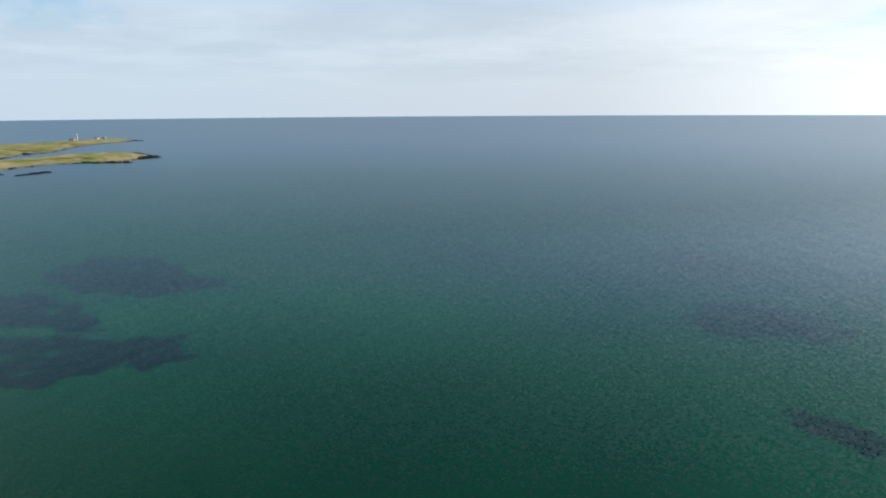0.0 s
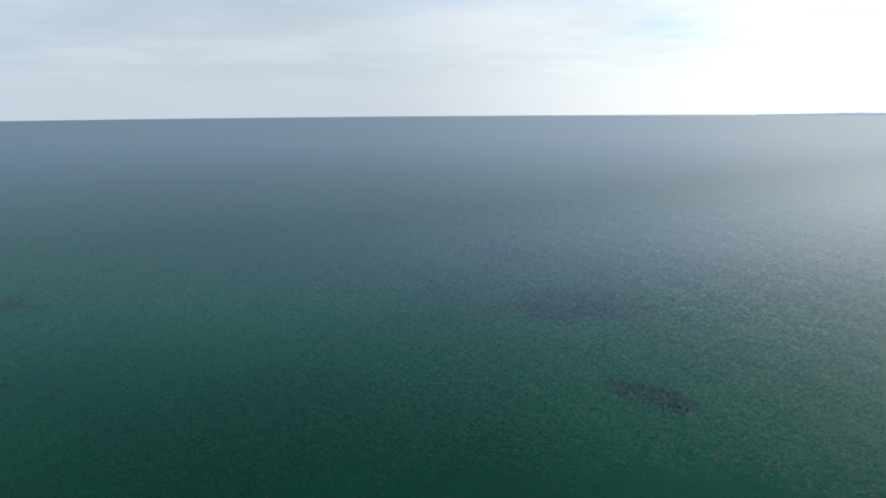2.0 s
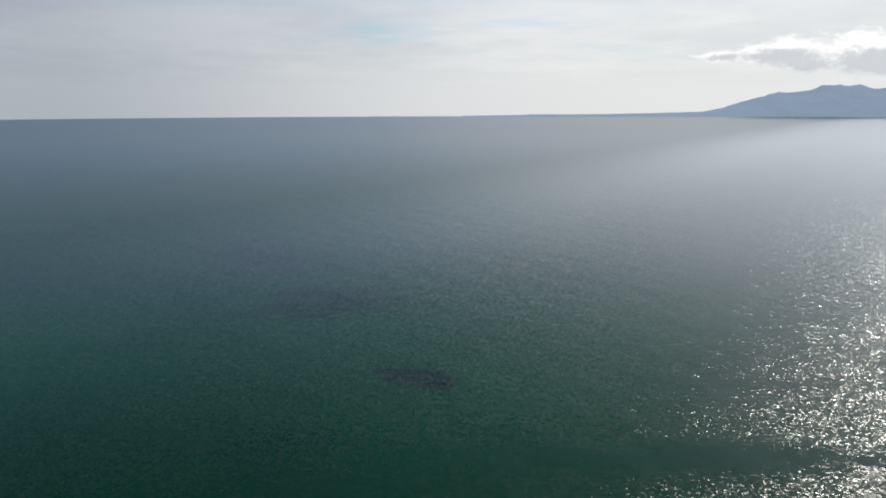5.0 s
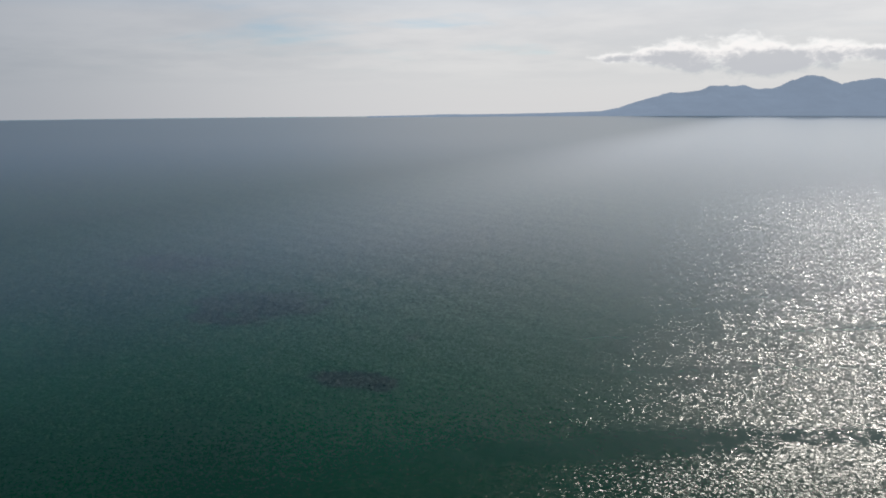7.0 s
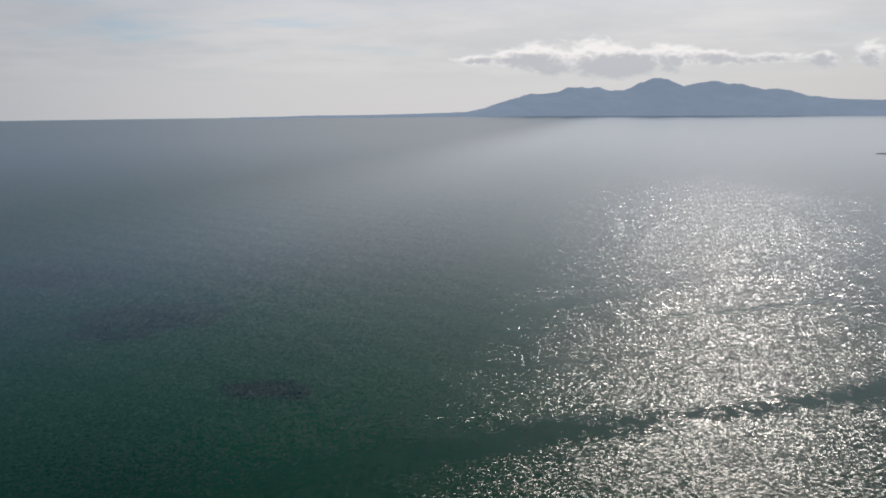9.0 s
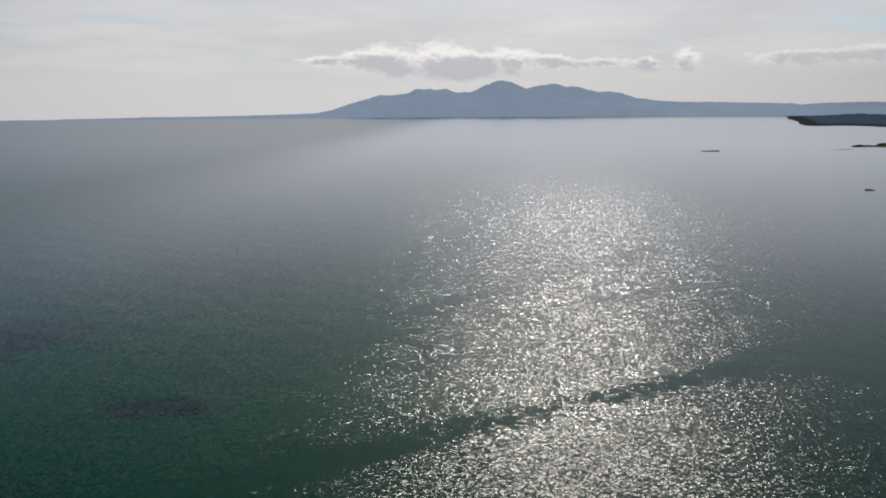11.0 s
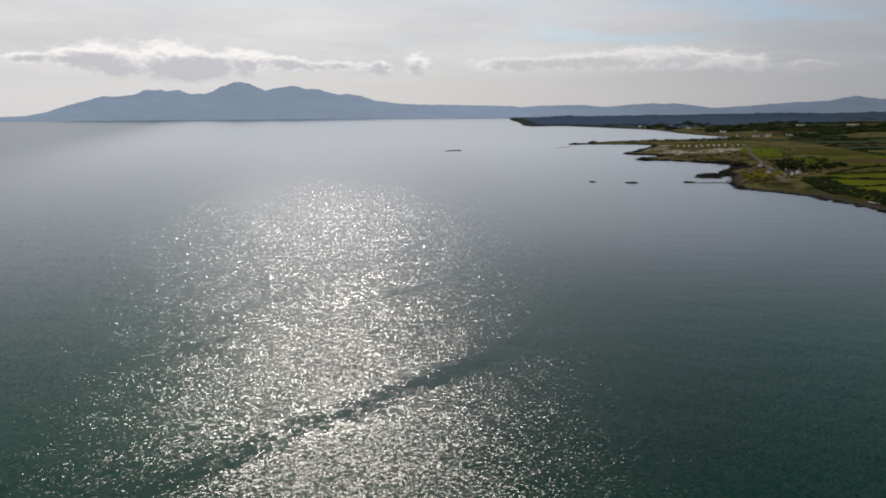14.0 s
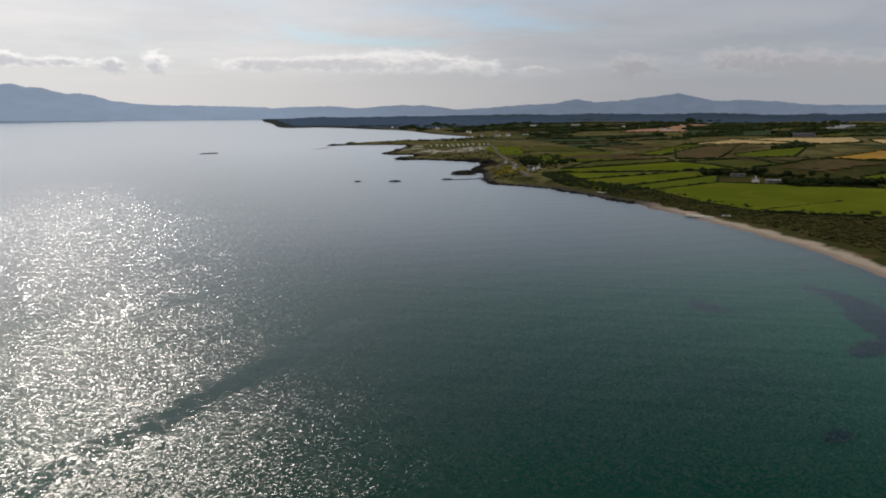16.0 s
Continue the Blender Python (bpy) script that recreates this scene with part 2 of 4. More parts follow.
    tilt = N.add("ShaderNodeVectorMath", {0: tilt, "Scale": lively}, operation="SCALE").outputs[0]
    tilt = N.vec("MULTIPLY", tilt, (1.08, 0.90, 1.0))     # the wind crosses the bay
    normal = N.vec("NORMALIZE", N.vec("ADD", N.add("ShaderNodeNewGeometry").outputs["Normal"], tilt))
    calmer = N.vec("NORMALIZE", N.vec("ADD", N.add("ShaderNodeNewGeometry").outputs["Normal"], N.vec("MULTIPLY", tilt, (0.26, 0.26, 0.26))))
    # the colour of the water body, and what is seen of the bed through it
    murk = N.mix(N.noise(at, 0.006, 3.0), (0.001, 0.021, 0.013), (0.0015, 0.025, 0.016))
    # clearer, greener shallows in the west and off the beach
    shallow = N.ramp(N.vec("DOT_PRODUCT", at, (-0.985, 0.17, 0.0)), 105.0, 290.0)
    shallow = N.math("MAXIMUM", shallow, N.math("MULTIPLY", N.math("MULTIPLY", N.ramp(xyz[0], 40.0, 170.0), N.ramp(xyz[1], 300.0, 140.0)), 0.6))
    # bluer and brighter with distance from the middle of the bay
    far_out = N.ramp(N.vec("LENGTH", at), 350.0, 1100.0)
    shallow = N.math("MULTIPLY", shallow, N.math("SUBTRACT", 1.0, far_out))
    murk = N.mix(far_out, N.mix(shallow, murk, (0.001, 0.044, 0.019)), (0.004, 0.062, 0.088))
    # veiling sun glare over the middle of the bay, painted into the water colour
    glare = N.math("MULTIPLY", N.math("MULTIPLY", N.ramp(xyz[1], 40.0, 150.0), N.ramp(xyz[0], 0.0, -90.0)), N.math("SUBTRACT", 1.0, far_out))
    murk = N.mix(glare, murk, (0.004, 0.036, 0.020))
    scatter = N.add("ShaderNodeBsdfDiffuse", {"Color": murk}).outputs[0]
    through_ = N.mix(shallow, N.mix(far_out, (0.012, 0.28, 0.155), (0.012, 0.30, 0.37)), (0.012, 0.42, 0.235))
    through_ = N.mix(glare, through_, (0.02, 0.37, 0.225))
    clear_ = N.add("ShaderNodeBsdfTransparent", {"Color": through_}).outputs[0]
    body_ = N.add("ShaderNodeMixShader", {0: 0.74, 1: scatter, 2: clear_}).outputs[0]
    # the slicks are mirror-smooth between their few wavelets
    ruffle = N.math("ADD", 0.277, N.math("MULTIPLY", N.math("MAXIMUM", distant, smooth_), 0.02))
    ruffle = N.math("SUBTRACT", ruffle, N.math("MULTIPLY", N.math("MULTIPLY", N.ramp(calm, 0.6, 0.95), N.ramp(N.noise(at, 0.3, 4.0, 0.7), 0.40, 0.56)), 0.10))
    gloss = N.add("ShaderNodeBsdfGlossy", {"Color": (0.84, 0.84, 0.84, 1), "Roughness": ruffle, "Normal": normal}, distribution="BECKMANN").outputs[0]
    # sheen put in by place: reflectivity raised far out and north-east, lowered west
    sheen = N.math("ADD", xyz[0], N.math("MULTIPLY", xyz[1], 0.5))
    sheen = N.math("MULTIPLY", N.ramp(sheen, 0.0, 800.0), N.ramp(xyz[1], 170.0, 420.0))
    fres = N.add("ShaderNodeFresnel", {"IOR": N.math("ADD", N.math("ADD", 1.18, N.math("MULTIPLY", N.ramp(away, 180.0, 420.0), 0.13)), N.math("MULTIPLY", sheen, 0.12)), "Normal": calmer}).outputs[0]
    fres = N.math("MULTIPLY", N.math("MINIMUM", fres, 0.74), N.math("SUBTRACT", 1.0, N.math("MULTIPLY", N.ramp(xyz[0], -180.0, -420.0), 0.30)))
    out = N.add("ShaderNodeMixShader", {0: fres, 1: body_, 2: gloss}).outputs[0]
    N.link(out, N.add("ShaderNodeOutputMaterial").inputs[0])
    return m


def ground_material():
    m, N = material("coast_ground")
    at = N.add("ShaderNodeTexCoord").outputs["Object"]
    xyz = N.add("ShaderNodeSeparateXYZ", {0: at}).outputs
    z = N.math("ADD", xyz[2], N.math("MULTIPLY", N.math("SUBTRACT", N.noise(at, 0.05, 4.0), 0.5), 1.6))
    scrub = N.mix(N.ramp(N.noise(at, 0.012, 5.0, 0.6), 0.36, 0.64), (0.042, 0.040, 0.013), (0.027, 0.031, 0.010))
    scrub = N.mix(N.ramp(N.noise(at, 0.06, 5.0, 0.65, 0.6), 0.52, 0.7), scrub, (0.070, 0.050, 0.022))
    scrub = N.mix(0.6, scrub, N.mix(N.noise(at, 0.5, 4.0, 0.7), (0.4, 0.4, 0.4), (1.5, 1.5, 1.5)), "MULTIPLY")
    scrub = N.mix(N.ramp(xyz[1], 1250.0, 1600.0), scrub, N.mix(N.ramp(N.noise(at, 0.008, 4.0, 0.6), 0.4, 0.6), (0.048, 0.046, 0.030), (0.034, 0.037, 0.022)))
    scrub = N.mix(N.math("MULTIPLY", N.ramp(xyz[1], 380.0, 500.0), N.ramp(N.noise(at, 0.03, 6.0, 0.7, 0.6), 0.36, 0.6)), scrub, N.mix(N.noise(at, 0.4, 5.0, 0.7), (0.06, 0.053, 0.02), (0.135, 0.115, 0.05)))
    # beyond 1900 m: dark bluish distance haze painted into the scrub colour
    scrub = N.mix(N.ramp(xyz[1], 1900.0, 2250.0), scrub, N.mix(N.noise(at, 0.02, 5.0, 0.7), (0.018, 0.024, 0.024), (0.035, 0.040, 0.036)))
    # the two low headlands to the west are cropped yellow-green turf
    turf = N.mix(N.ramp(N.noise(at, 0.02, 5.0, 0.6), 0.35, 0.65), (0.20, 0.175, 0.075), (0.115, 0.135, 0.04))
    turf = N.mix(N.ramp(N.noise(at, 0.035, 4.0, 0.6, 0.8), 0.47, 0.62), turf, (0.24, 0.20, 0.125))
    turf = N.mix(N.ramp(N.noise(at, 0.013, 5.0, 0.65, 1.2), 0.52, 0.66), turf, (0.075, 0.072, 0.028))
    scrub = N.mix(N.ramp(xyz[0], -850.0, -900.0), scrub, turf)
    sand = N.mix(N.noise(at, 0.15, 5.0), (0.33, 0.27, 0.20), (0.23, 0.19, 0.145))
    sand = N.mix(N.ramp(xyz[2], 0.75, 0.2), sand, (0.20, 0.155, 0.12))
    rock = N.mix(N.noise(at, 0.3, 6.0, 0.7), (0.018, 0.017, 0.015), (0.065, 0.058, 0.046))
    beach = N.math("MULTIPLY", N.ramp(xyz[1], 345.0, 265.0), N.ramp(xyz[0], 100.0, 180.0))
    rock = N.mix(N.ramp(xyz[0], -850.0, -900.0), rock, N.mix(N.noise(at, 0.2, 5.0), (0.07, 0.06, 0.045), (0.22, 0.18, 0.13)))
    shore = N.mix(beach, rock, sand)
    c = N.mix(N.ramp(z, 1.5, 0.9), scrub, shore)
    bed = N.mix(N.ramp(N.noise(at, 0.01, 5.0, 0.6, 0.4), 0.45, 0.68), (0.38, 0.38, 0.30), (0.24, 0.27, 0.22))
    bed = N.mix(N.ramp(xyz[2], -2.9, -0.9), bed, (0.62, 0.58, 0.48))
    c = N.mix(N.ramp(xyz[2], 0.05, -0.7), c, bed)
    p = N.add("ShaderNodeBsdfPrincipled", {"Base Color": c, "Roughness": 0.95})
    p.inputs["Specular IOR Level"].default_value = 0.0
    b = N.add("ShaderNodeBump", {"Strength": 0.8, "Distance": 0.7, "Height": N.noise(at, 0.4, 6.0, 0.7)}).outputs[0]
    N.link(b, p.inputs["Normal"])
    N.link(p.outputs[0], N.add("ShaderNodeOutputMaterial").inputs[0])
    return m


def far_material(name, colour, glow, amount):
    """Far hills as a backdrop, distance haze painted in as blue colour and emission."""
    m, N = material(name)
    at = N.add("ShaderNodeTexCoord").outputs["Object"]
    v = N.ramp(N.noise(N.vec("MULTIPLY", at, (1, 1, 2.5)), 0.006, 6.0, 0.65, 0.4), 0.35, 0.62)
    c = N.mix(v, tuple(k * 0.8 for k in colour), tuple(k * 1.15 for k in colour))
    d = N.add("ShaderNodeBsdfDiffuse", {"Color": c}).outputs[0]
    # the painted haze glow fades to about half on the eastern hills
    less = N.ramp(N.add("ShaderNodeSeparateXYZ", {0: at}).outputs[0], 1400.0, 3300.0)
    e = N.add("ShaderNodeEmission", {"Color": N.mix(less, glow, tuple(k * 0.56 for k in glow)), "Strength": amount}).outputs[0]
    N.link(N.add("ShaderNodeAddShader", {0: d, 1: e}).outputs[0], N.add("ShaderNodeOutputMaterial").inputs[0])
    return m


SEA = sea_material()
GROUND = ground_material()
MOUNTAIN = far_material("mountain_painted_haze", (0.045, 0.060, 0.078), (0.185, 0.24, 0.32), 1.0)
HILL = far_material("hill_painted_haze", (0.016, 0.021, 0.019), (0.032, 0.052, 0.094), 0.8)
GRASS = {
    "lush": surface("lush_pasture", (0.058, 0.073, 0.007), (0.080, 0.092, 0.009), 0.012, bump=0.15, fine=30, third=(0.090, 0.095, 0.012), shine=0.0),
    "green": surface("green_pasture", (0.052, 0.069, 0.008), (0.075, 0.086, 0.011), 0.014, bump=0.15, fine=30, shine=0.0),
    "dull": surface("rough_pasture", (0.042, 0.048, 0.012), (0.066, 0.064, 0.018), 0.016, bump=0.3, fine=24, shine=0.0),
    "dark": surface("far_tinted_pasture", (0.026, 0.039, 0.020), (0.040, 0.051, 0.026), 0.014, bump=0.2, fine=24, shine=0.0),
    "stubble": surface("barley_stubble", (0.34, 0.25, 0.115), (0.27, 0.20, 0.09), 0.014, bump=0.15, fine=24, shine=0.0),
    "ripe": surface("ripe_crop", (0.26, 0.15, 0.03), (0.19, 0.115, 0.028), 0.014, bump=0.2, fine=24, shine=0.0),
    "soil": surface("ploughed_soil", (0.20, 0.115, 0.07), (0.26, 0.155, 0.10), 0.014, bump=0.2, fine=24, shine=0.0),
    "heath": surface("brown_heath", (0.075, 0.050, 0.024), (0.05, 0.045, 0.02), 0.03, bump=0.5, fine=18, shine=0.0),
}
HEDGE = surface("hedge_leaves", (0.014, 0.021, 0.007), (0.025, 0.034, 0.012), 0.25, bump=0.3, fine=6, third=(0.036, 0.033, 0.014), shine=0.0)
BRACKEN = surface("bracken", (0.040, 0.036, 0.012), (0.028, 0.029, 0.010), 0.12, bump=0.15, fine=8, third=(0.046, 0.034, 0.014), shine=0.0)
GORSE = surface("gorse_leaves", (0.17, 0.135, 0.02), (0.09, 0.085, 0.018), 0.3, bump=0.3, fine=6, shine=0.0)
BARK = surface("bark", (0.06, 0.045, 0.03), (0.10, 0.08, 0.06), 0.8, bump=0.05, shine=0.0)
LEAF = surface("tree_leaves", (0.014, 0.023, 0.008), (0.028, 0.038, 0.013), 0.4, bump=0.2, fine=5, random_tint=0.35, shine=0.0)


def kelp_material():
    """Dark fronds, closed in the middle of a bed and thinning out at its ragged edge."""
    m, N = material("kelp")
    at = N.add("ShaderNodeTexCoord").outputs["Object"]
    c = N.mix(N.noise(at, 0.5, 5.0, 0.6), (0.003, 0.0065, 0.004), (0.011, 0.013, 0.008))
    grown = N.add("ShaderNodeAttribute", attribute_name="growth").outputs["Fac"]
    grown = N.math("ADD", grown, N.math("MULTIPLY", N.math("SUBTRACT", N.noise(at, 0.16, 5.0, 0.6, 0.5), 0.5), 0.6))
    there = N.math("MULTIPLY", N.ramp(grown, 0.3, 0.95), 0.97)
    there = N.math("MULTIPLY", there, N.add("ShaderNodeAttribute", attribute_name="closed").outputs["Fac"])
    d = N.add("ShaderNodeBsdfDiffuse", {"Color": c}).outputs[0]
    out = N.add("ShaderNodeMixShader", {0: there, 1: N.add("ShaderNodeBsdfTransparent").outputs[0], 2: d}).outputs[0]
    N.link(out, N.add("ShaderNodeOutputMaterial").inputs[0])
    return m


WEED = kelp_material()
ROCK = surface("wet_rock", (0.009, 0.0085, 0.008), (0.026, 0.024, 0.020), 0.35, shine=0.0, rough=0.95, bump=0.25, fine=5, third=(0.035, 0.033, 0.014))
RENDER_WALL = surface("white_render", (0.64, 0.60, 0.53), (0.72, 0.68, 0.60), 0.4, bump=0.01)
STONE_WALL = surface("grey_stone_wall", (0.13, 0.115, 0.10), (0.21, 0.19, 0.165), 0.8, bump=0.05)
SLATE = surface("slate_roof", (0.045, 0.044, 0.046), (0.075, 0.072, 0.072), 0.7, rough=0.85, bump=0.03, shine=0.1)
SHEET = surface("pale_sheet_roof", (0.16, 0.155, 0.145), (0.24, 0.23, 0.21), 0.2, rough=0.7, bump=0.02)
GLASS = surface("dark_window_glass", (0.02, 0.025, 0.03), (0.03, 0.035, 0.04), 1.0, rough=0.1)
POT = surface("terracotta", (0.25, 0.11, 0.06), (0.33, 0.16, 0.09), 2.0)
DOOR = surface("painted_door", (0.10, 0.05, 0.03), (0.13, 0.07, 0.04), 2.0)
CREAM = surface("cream_caravan_panel", (0.44, 0.41, 0.36), (0.54, 0.51, 0.45), 0.5, rough=0.5)
DARK_PAINT = surface("blue_band_paint", (0.03, 0.07, 0.17), (0.05, 0.10, 0.22), 0.4)
ROAD = surface("worn_asphalt_lane", (0.075, 0.068, 0.052), (0.11, 0.10, 0.078), 0.06, bump=0.05, shine=0.0)
SHINGLE = surface("pale_sand_flat", (0.42, 0.38, 0.31), (0.26, 0.235, 0.19), 0.05, bump=0.05, third=(0.08, 0.075, 0.04), shine=0.0)


# ---- shape of the coast ----
# One closed outline of the land: far shore under the mountains, the farmed coast, the bay behind the drone, the western headlands.
COAST_FAR = [(-1750, 4660), (-1050, 4600), (0, 4560), (900, 4500), (1400, 4420), (1640, 4300), (1400, 3600), (1225, 3060),
             (1010, 2460), (1140, 2430), (1175, 2150), (1187, 1917), (1090, 1625), (1060, 1445), (985, 1335), (841, 1290),
             (752, 1288), (680, 1278), (577, 1236), (678, 1200), (700, 1150), (654, 1084), (582, 1006), (531, 950),
             (556, 885), (491, 852), (488, 825), (519, 789), (538, 750), (532, 690)]
COAST_NEAR = [(478, 655), (440, 600), (398, 545), (374, 501), (380, 478), (388, 445), (386, 411), (374, 363), (371, 340), (364, 310),
              (352, 276), (342, 252), (329, 218), (317, 192), (307, 170), (296, 149), (282, 129), (264, 104), (245, 70),
              (222, 20), (205, -40), (190, -120), (150, -260), (0, -420), (-300, -470), (-650, -380)]
COAST_WEST = [(-880, -240), (-974, -167), (-1051, -117), (-1050, -51), (-1122, -11), (-1156, 0), (-1200, -12), (-1262, -36),
              (-1244, -91), (-1224, -135), (-1130, -192), (-1193, -203), (-1290, -181), (-1352, -149), (-1472, -134),
              (-1586, -105), (-1664, -62), (-1733, -34), (-1790, -83), (-1720, -180), (-1607, -271), (-1560, -420),
              (-1700, -1000), (-2300, -2600), (-3000, -6500), (7000, -6500), (7000, 7000), (-1750, 7000)]


def smooth_loop(points, parts_=4, jitter=0.05):
    rng = np.random.default_rng(4)
    p = np.array(points, float)
    out = []
    for i in range(len(p)):
        a, b, c, d = p[i - 1], p[i], p[(i + 1) % len(p)], p[(i + 2) % len(p)]
        span = np.linalg.norm(c - b)
        for k in range(parts_):
            t = k / parts_
            q = b + (c - b) * t
            if span < 900:
                q = 0.5 * (2 * b + (c - a) * t + (2 * a - 5 * b + 4 * c - d) * t * t + (3 * b - a - 3 * c + d) * t ** 3)
                q = q + rng.normal(0, jitter * min(span, 45), 2) * (k > 0)
            out.append(q)
    return np.array(out)


LOOP = smooth_loop(COAST_FAR + COAST_NEAR + COAST_WEST)


def inland(x, y):
    """Signed distance to the waterline, in metres: positive on land."""
    x, y = np.atleast_1d(np.asarray(x, float)), np.atleast_1d(np.asarray(y, float))
    best, odd = np.full(x.shape, 1e18), np.zeros(x.shape, bool)
    for (ax, ay), (bx, by) in zip(LOOP, np.roll(LOOP, -1, 0)):
        ex, ey = bx - ax, by - ay
        t = np.clip(((x - ax) * ex + (y - ay) * ey) / (ex * ex + ey * ey + 1e-9), 0, 1)
        best = np.minimum(best, (ax + t * ex - x) ** 2 + (ay + t * ey - y) ** 2)
        if ay != by:
            odd ^= ((ay > y) != (by > y)) & (x < ax + (y - ay) * ex / (by - ay))
    return np.sqrt(best) * np.where(odd, 1, -1)


def step(a, b, v):
    t = np.clip((v - a) / (b - a), 0, 1)
    return t * t * (3 - 2 * t)


def ground_height(x, y):
    x, y = np.atleast_1d(np.asarray(x, float)), np.atleast_1d(np.asarray(y, float))
    s = inland(x, y)
    land = 0.13 * np.minimum(s, 14) + 2.6 * step(12, 34, s) + 0.012 * np.clip(s - 30, 0, 1500)
    roll = 3.0 * np.sin(x / 190 + 0.6 * np.sin(y / 240)) * np.cos(y / 210 + 0.8) + 1.2 * np.sin(x / 71 + y / 93)
    land = land + roll * step(60, 400, s)
    bed = np.maximum(np.where(s > -12, 0.06 * s, -0.72 + 0.018 * (s + 12)), -3.0)
    return np.where(s > 0, land, bed)


def spot_height(x, y):
    return float(ground_height(x, y)[0])


# ---- building helpers ----
def link_mesh(name, verts, faces, mat, parent=None, label="", smooth=False):
    me = bpy.data.meshes.new(name)
    me.from_pydata([tuple(v) for v in verts], [], [tuple(f) for f in faces])
    me.materials.append(mat)
    if smooth:
        me.polygons.foreach_set("use_smooth", [True] * len(me.polygons))
    me.update()
    ob = new(name, me)
    if parent:
        ob.parent = parent
    if label:
        ob["label"] = label
    return ob


def part(name, bm, mat, parent=None, label="", smooth=False):
    me = bpy.data.meshes.new(name)
    for f in bm.faces:
        f.smooth = smooth
    bm.to_mesh(me)
    bm.free()
    me.materials.append(mat)
    ob = new(name, me)
    if parent:
        ob.parent = parent
    if label:
        ob["label"] = label
    return ob


def box(size, at=(0, 0, 0), bevel=0.0):
    """A block whose base stands at at."""
    bm = bmesh.new()
    bmesh.ops.create_cube(bm, size=1.0)
    bmesh.ops.scale(bm, vec=size, verts=bm.verts)
    bmesh.ops.translate(bm, vec=(at[0], at[1], at[2] + size[2] / 2), verts=bm.verts)
    if bevel:
        bmesh.ops.bevel(bm, geom=bm.edges[:], offset=bevel, segments=1, affect="EDGES")
    return bm


def drum(r1, r2, depth, at=(0, 0, 0), sides=20):
    bm = bmesh.new()
    bmesh.ops.create_cone(bm, cap_ends=True, segments=sides, radius1=r1, radius2=r2, depth=depth)
    bmesh.ops.translate(bm, vec=(at[0], at[1], at[2] + depth / 2), verts=bm.verts)
    return bm


def polar_sheet(name, bearings, radii, height_of, mat, closed=False):
    """A sheet on a fan of bearings (degrees) and radii (metres)."""
    b, r = np.radians(bearings)[:, None], np.asarray(radii)[None, :]
    x, y = (np.sin(b) * r).ravel(), (np.cos(b) * r).ravel()
    z = height_of(x, y)
    n, m = len(bearings), len(radii)
    i = np.arange(n if closed else n - 1)[:, None]
    j = np.arange(m - 1)[None, :]
    k = (i + 1) % n
    quads = np.stack([i * m + j, k * m + j, k * m + j + 1, i * m + j + 1], -1).reshape(-1, 4)
    me = bpy.data.meshes.new(name)
    me.vertices.add(n * m)
    me.vertices.foreach_set("co", np.stack([x, y, z], -1).ravel())
    me.loops.add(quads.size)
    me.loops.foreach_set("vertex_index", quads.ravel())
    me.polygons.add(len(quads))
    me.polygons.foreach_set("loop_start", np.arange(len(quads)) * 4)
    me.polygons.foreach_set("use_smooth", np.ones(len(quads), bool))
    me.update(calc_edges=True)
    me.validate()
    me.materials.append(mat)
    return new(name, me)


EDGE = 4970.0       # where the sea meets the sky

# ---- the sea ----
WAVES = []
wave_rng = np.random.default_rng(8)
for length in (3.2, 3.9, 4.7, 5.6, 7.0, 9.0, 12.0, 17.0, 24.0):
    a = radians(205 + wave_rng.normal(0, 24))
    WAVES.append((math.sin(a) * 2 * math.pi / length, math.cos(a) * 2 * math.pi / length, 0.0007 * length ** 0.9, wave_rng.uniform(0, 6.28), length))


def sea_level(x, y):
    r = np.hypot(x, y)
    z = np.zeros_like(x)
    for kx, ky, amp, phase, length in WAVES:
        z += amp * np.sin(kx * x + ky * y + phase) * step(length * 130, length * 50, r)
    return z * step(25, 60, r)


def spread(*spans):
    return np.concatenate([np.arange(a, b, s) for a, b, s in spans])


sea_radii = np.concatenate([[0.5, 30, 60], np.geomspace(90, 900, 330), np.geomspace(925, EDGE, 60)])
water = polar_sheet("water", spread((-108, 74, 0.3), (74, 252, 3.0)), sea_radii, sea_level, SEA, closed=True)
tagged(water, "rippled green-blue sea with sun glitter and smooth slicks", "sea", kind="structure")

# ---- land and sea bed, one sheet ----
land_radii = np.concatenate([[0.5, 60, 120], np.geomspace(150, 1900, 290), np.geomspace(1920, EDGE, 70)])
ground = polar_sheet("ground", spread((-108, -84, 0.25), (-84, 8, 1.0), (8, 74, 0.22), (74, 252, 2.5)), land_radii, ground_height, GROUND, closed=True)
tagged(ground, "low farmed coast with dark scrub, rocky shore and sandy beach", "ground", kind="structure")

# ---- hills behind the bay ----
# bearing in degrees and height of the skyline in metres
RIDGE = [(-31, 3), (-27, 7), (-20, 12), (-16, 18), (-13.3, 24), (-12, 44), (-10.1, 97), (-8.5, 130), (-6.5, 140), (-5.6, 173), (-3.5, 167), (-2.7, 153),
         (-1.4, 153), (-0.4, 197), (0.5, 224), (1.5, 210), (2.8, 169), (4.1, 192), (4.8, 199), (6.7, 174), (8.2, 145), (9.0, 152),
         (9.8, 143), (10.9, 112), (12.8, 88), (17.3, 80), (21.4, 72), (22.0, 62), (23.5, 74), (27, 78), (28.4, 62), (31.8, 86), (34.4, 78),
         (36.1, 56), (38.7, 70), (41.3, 86), (43.6, 94)]
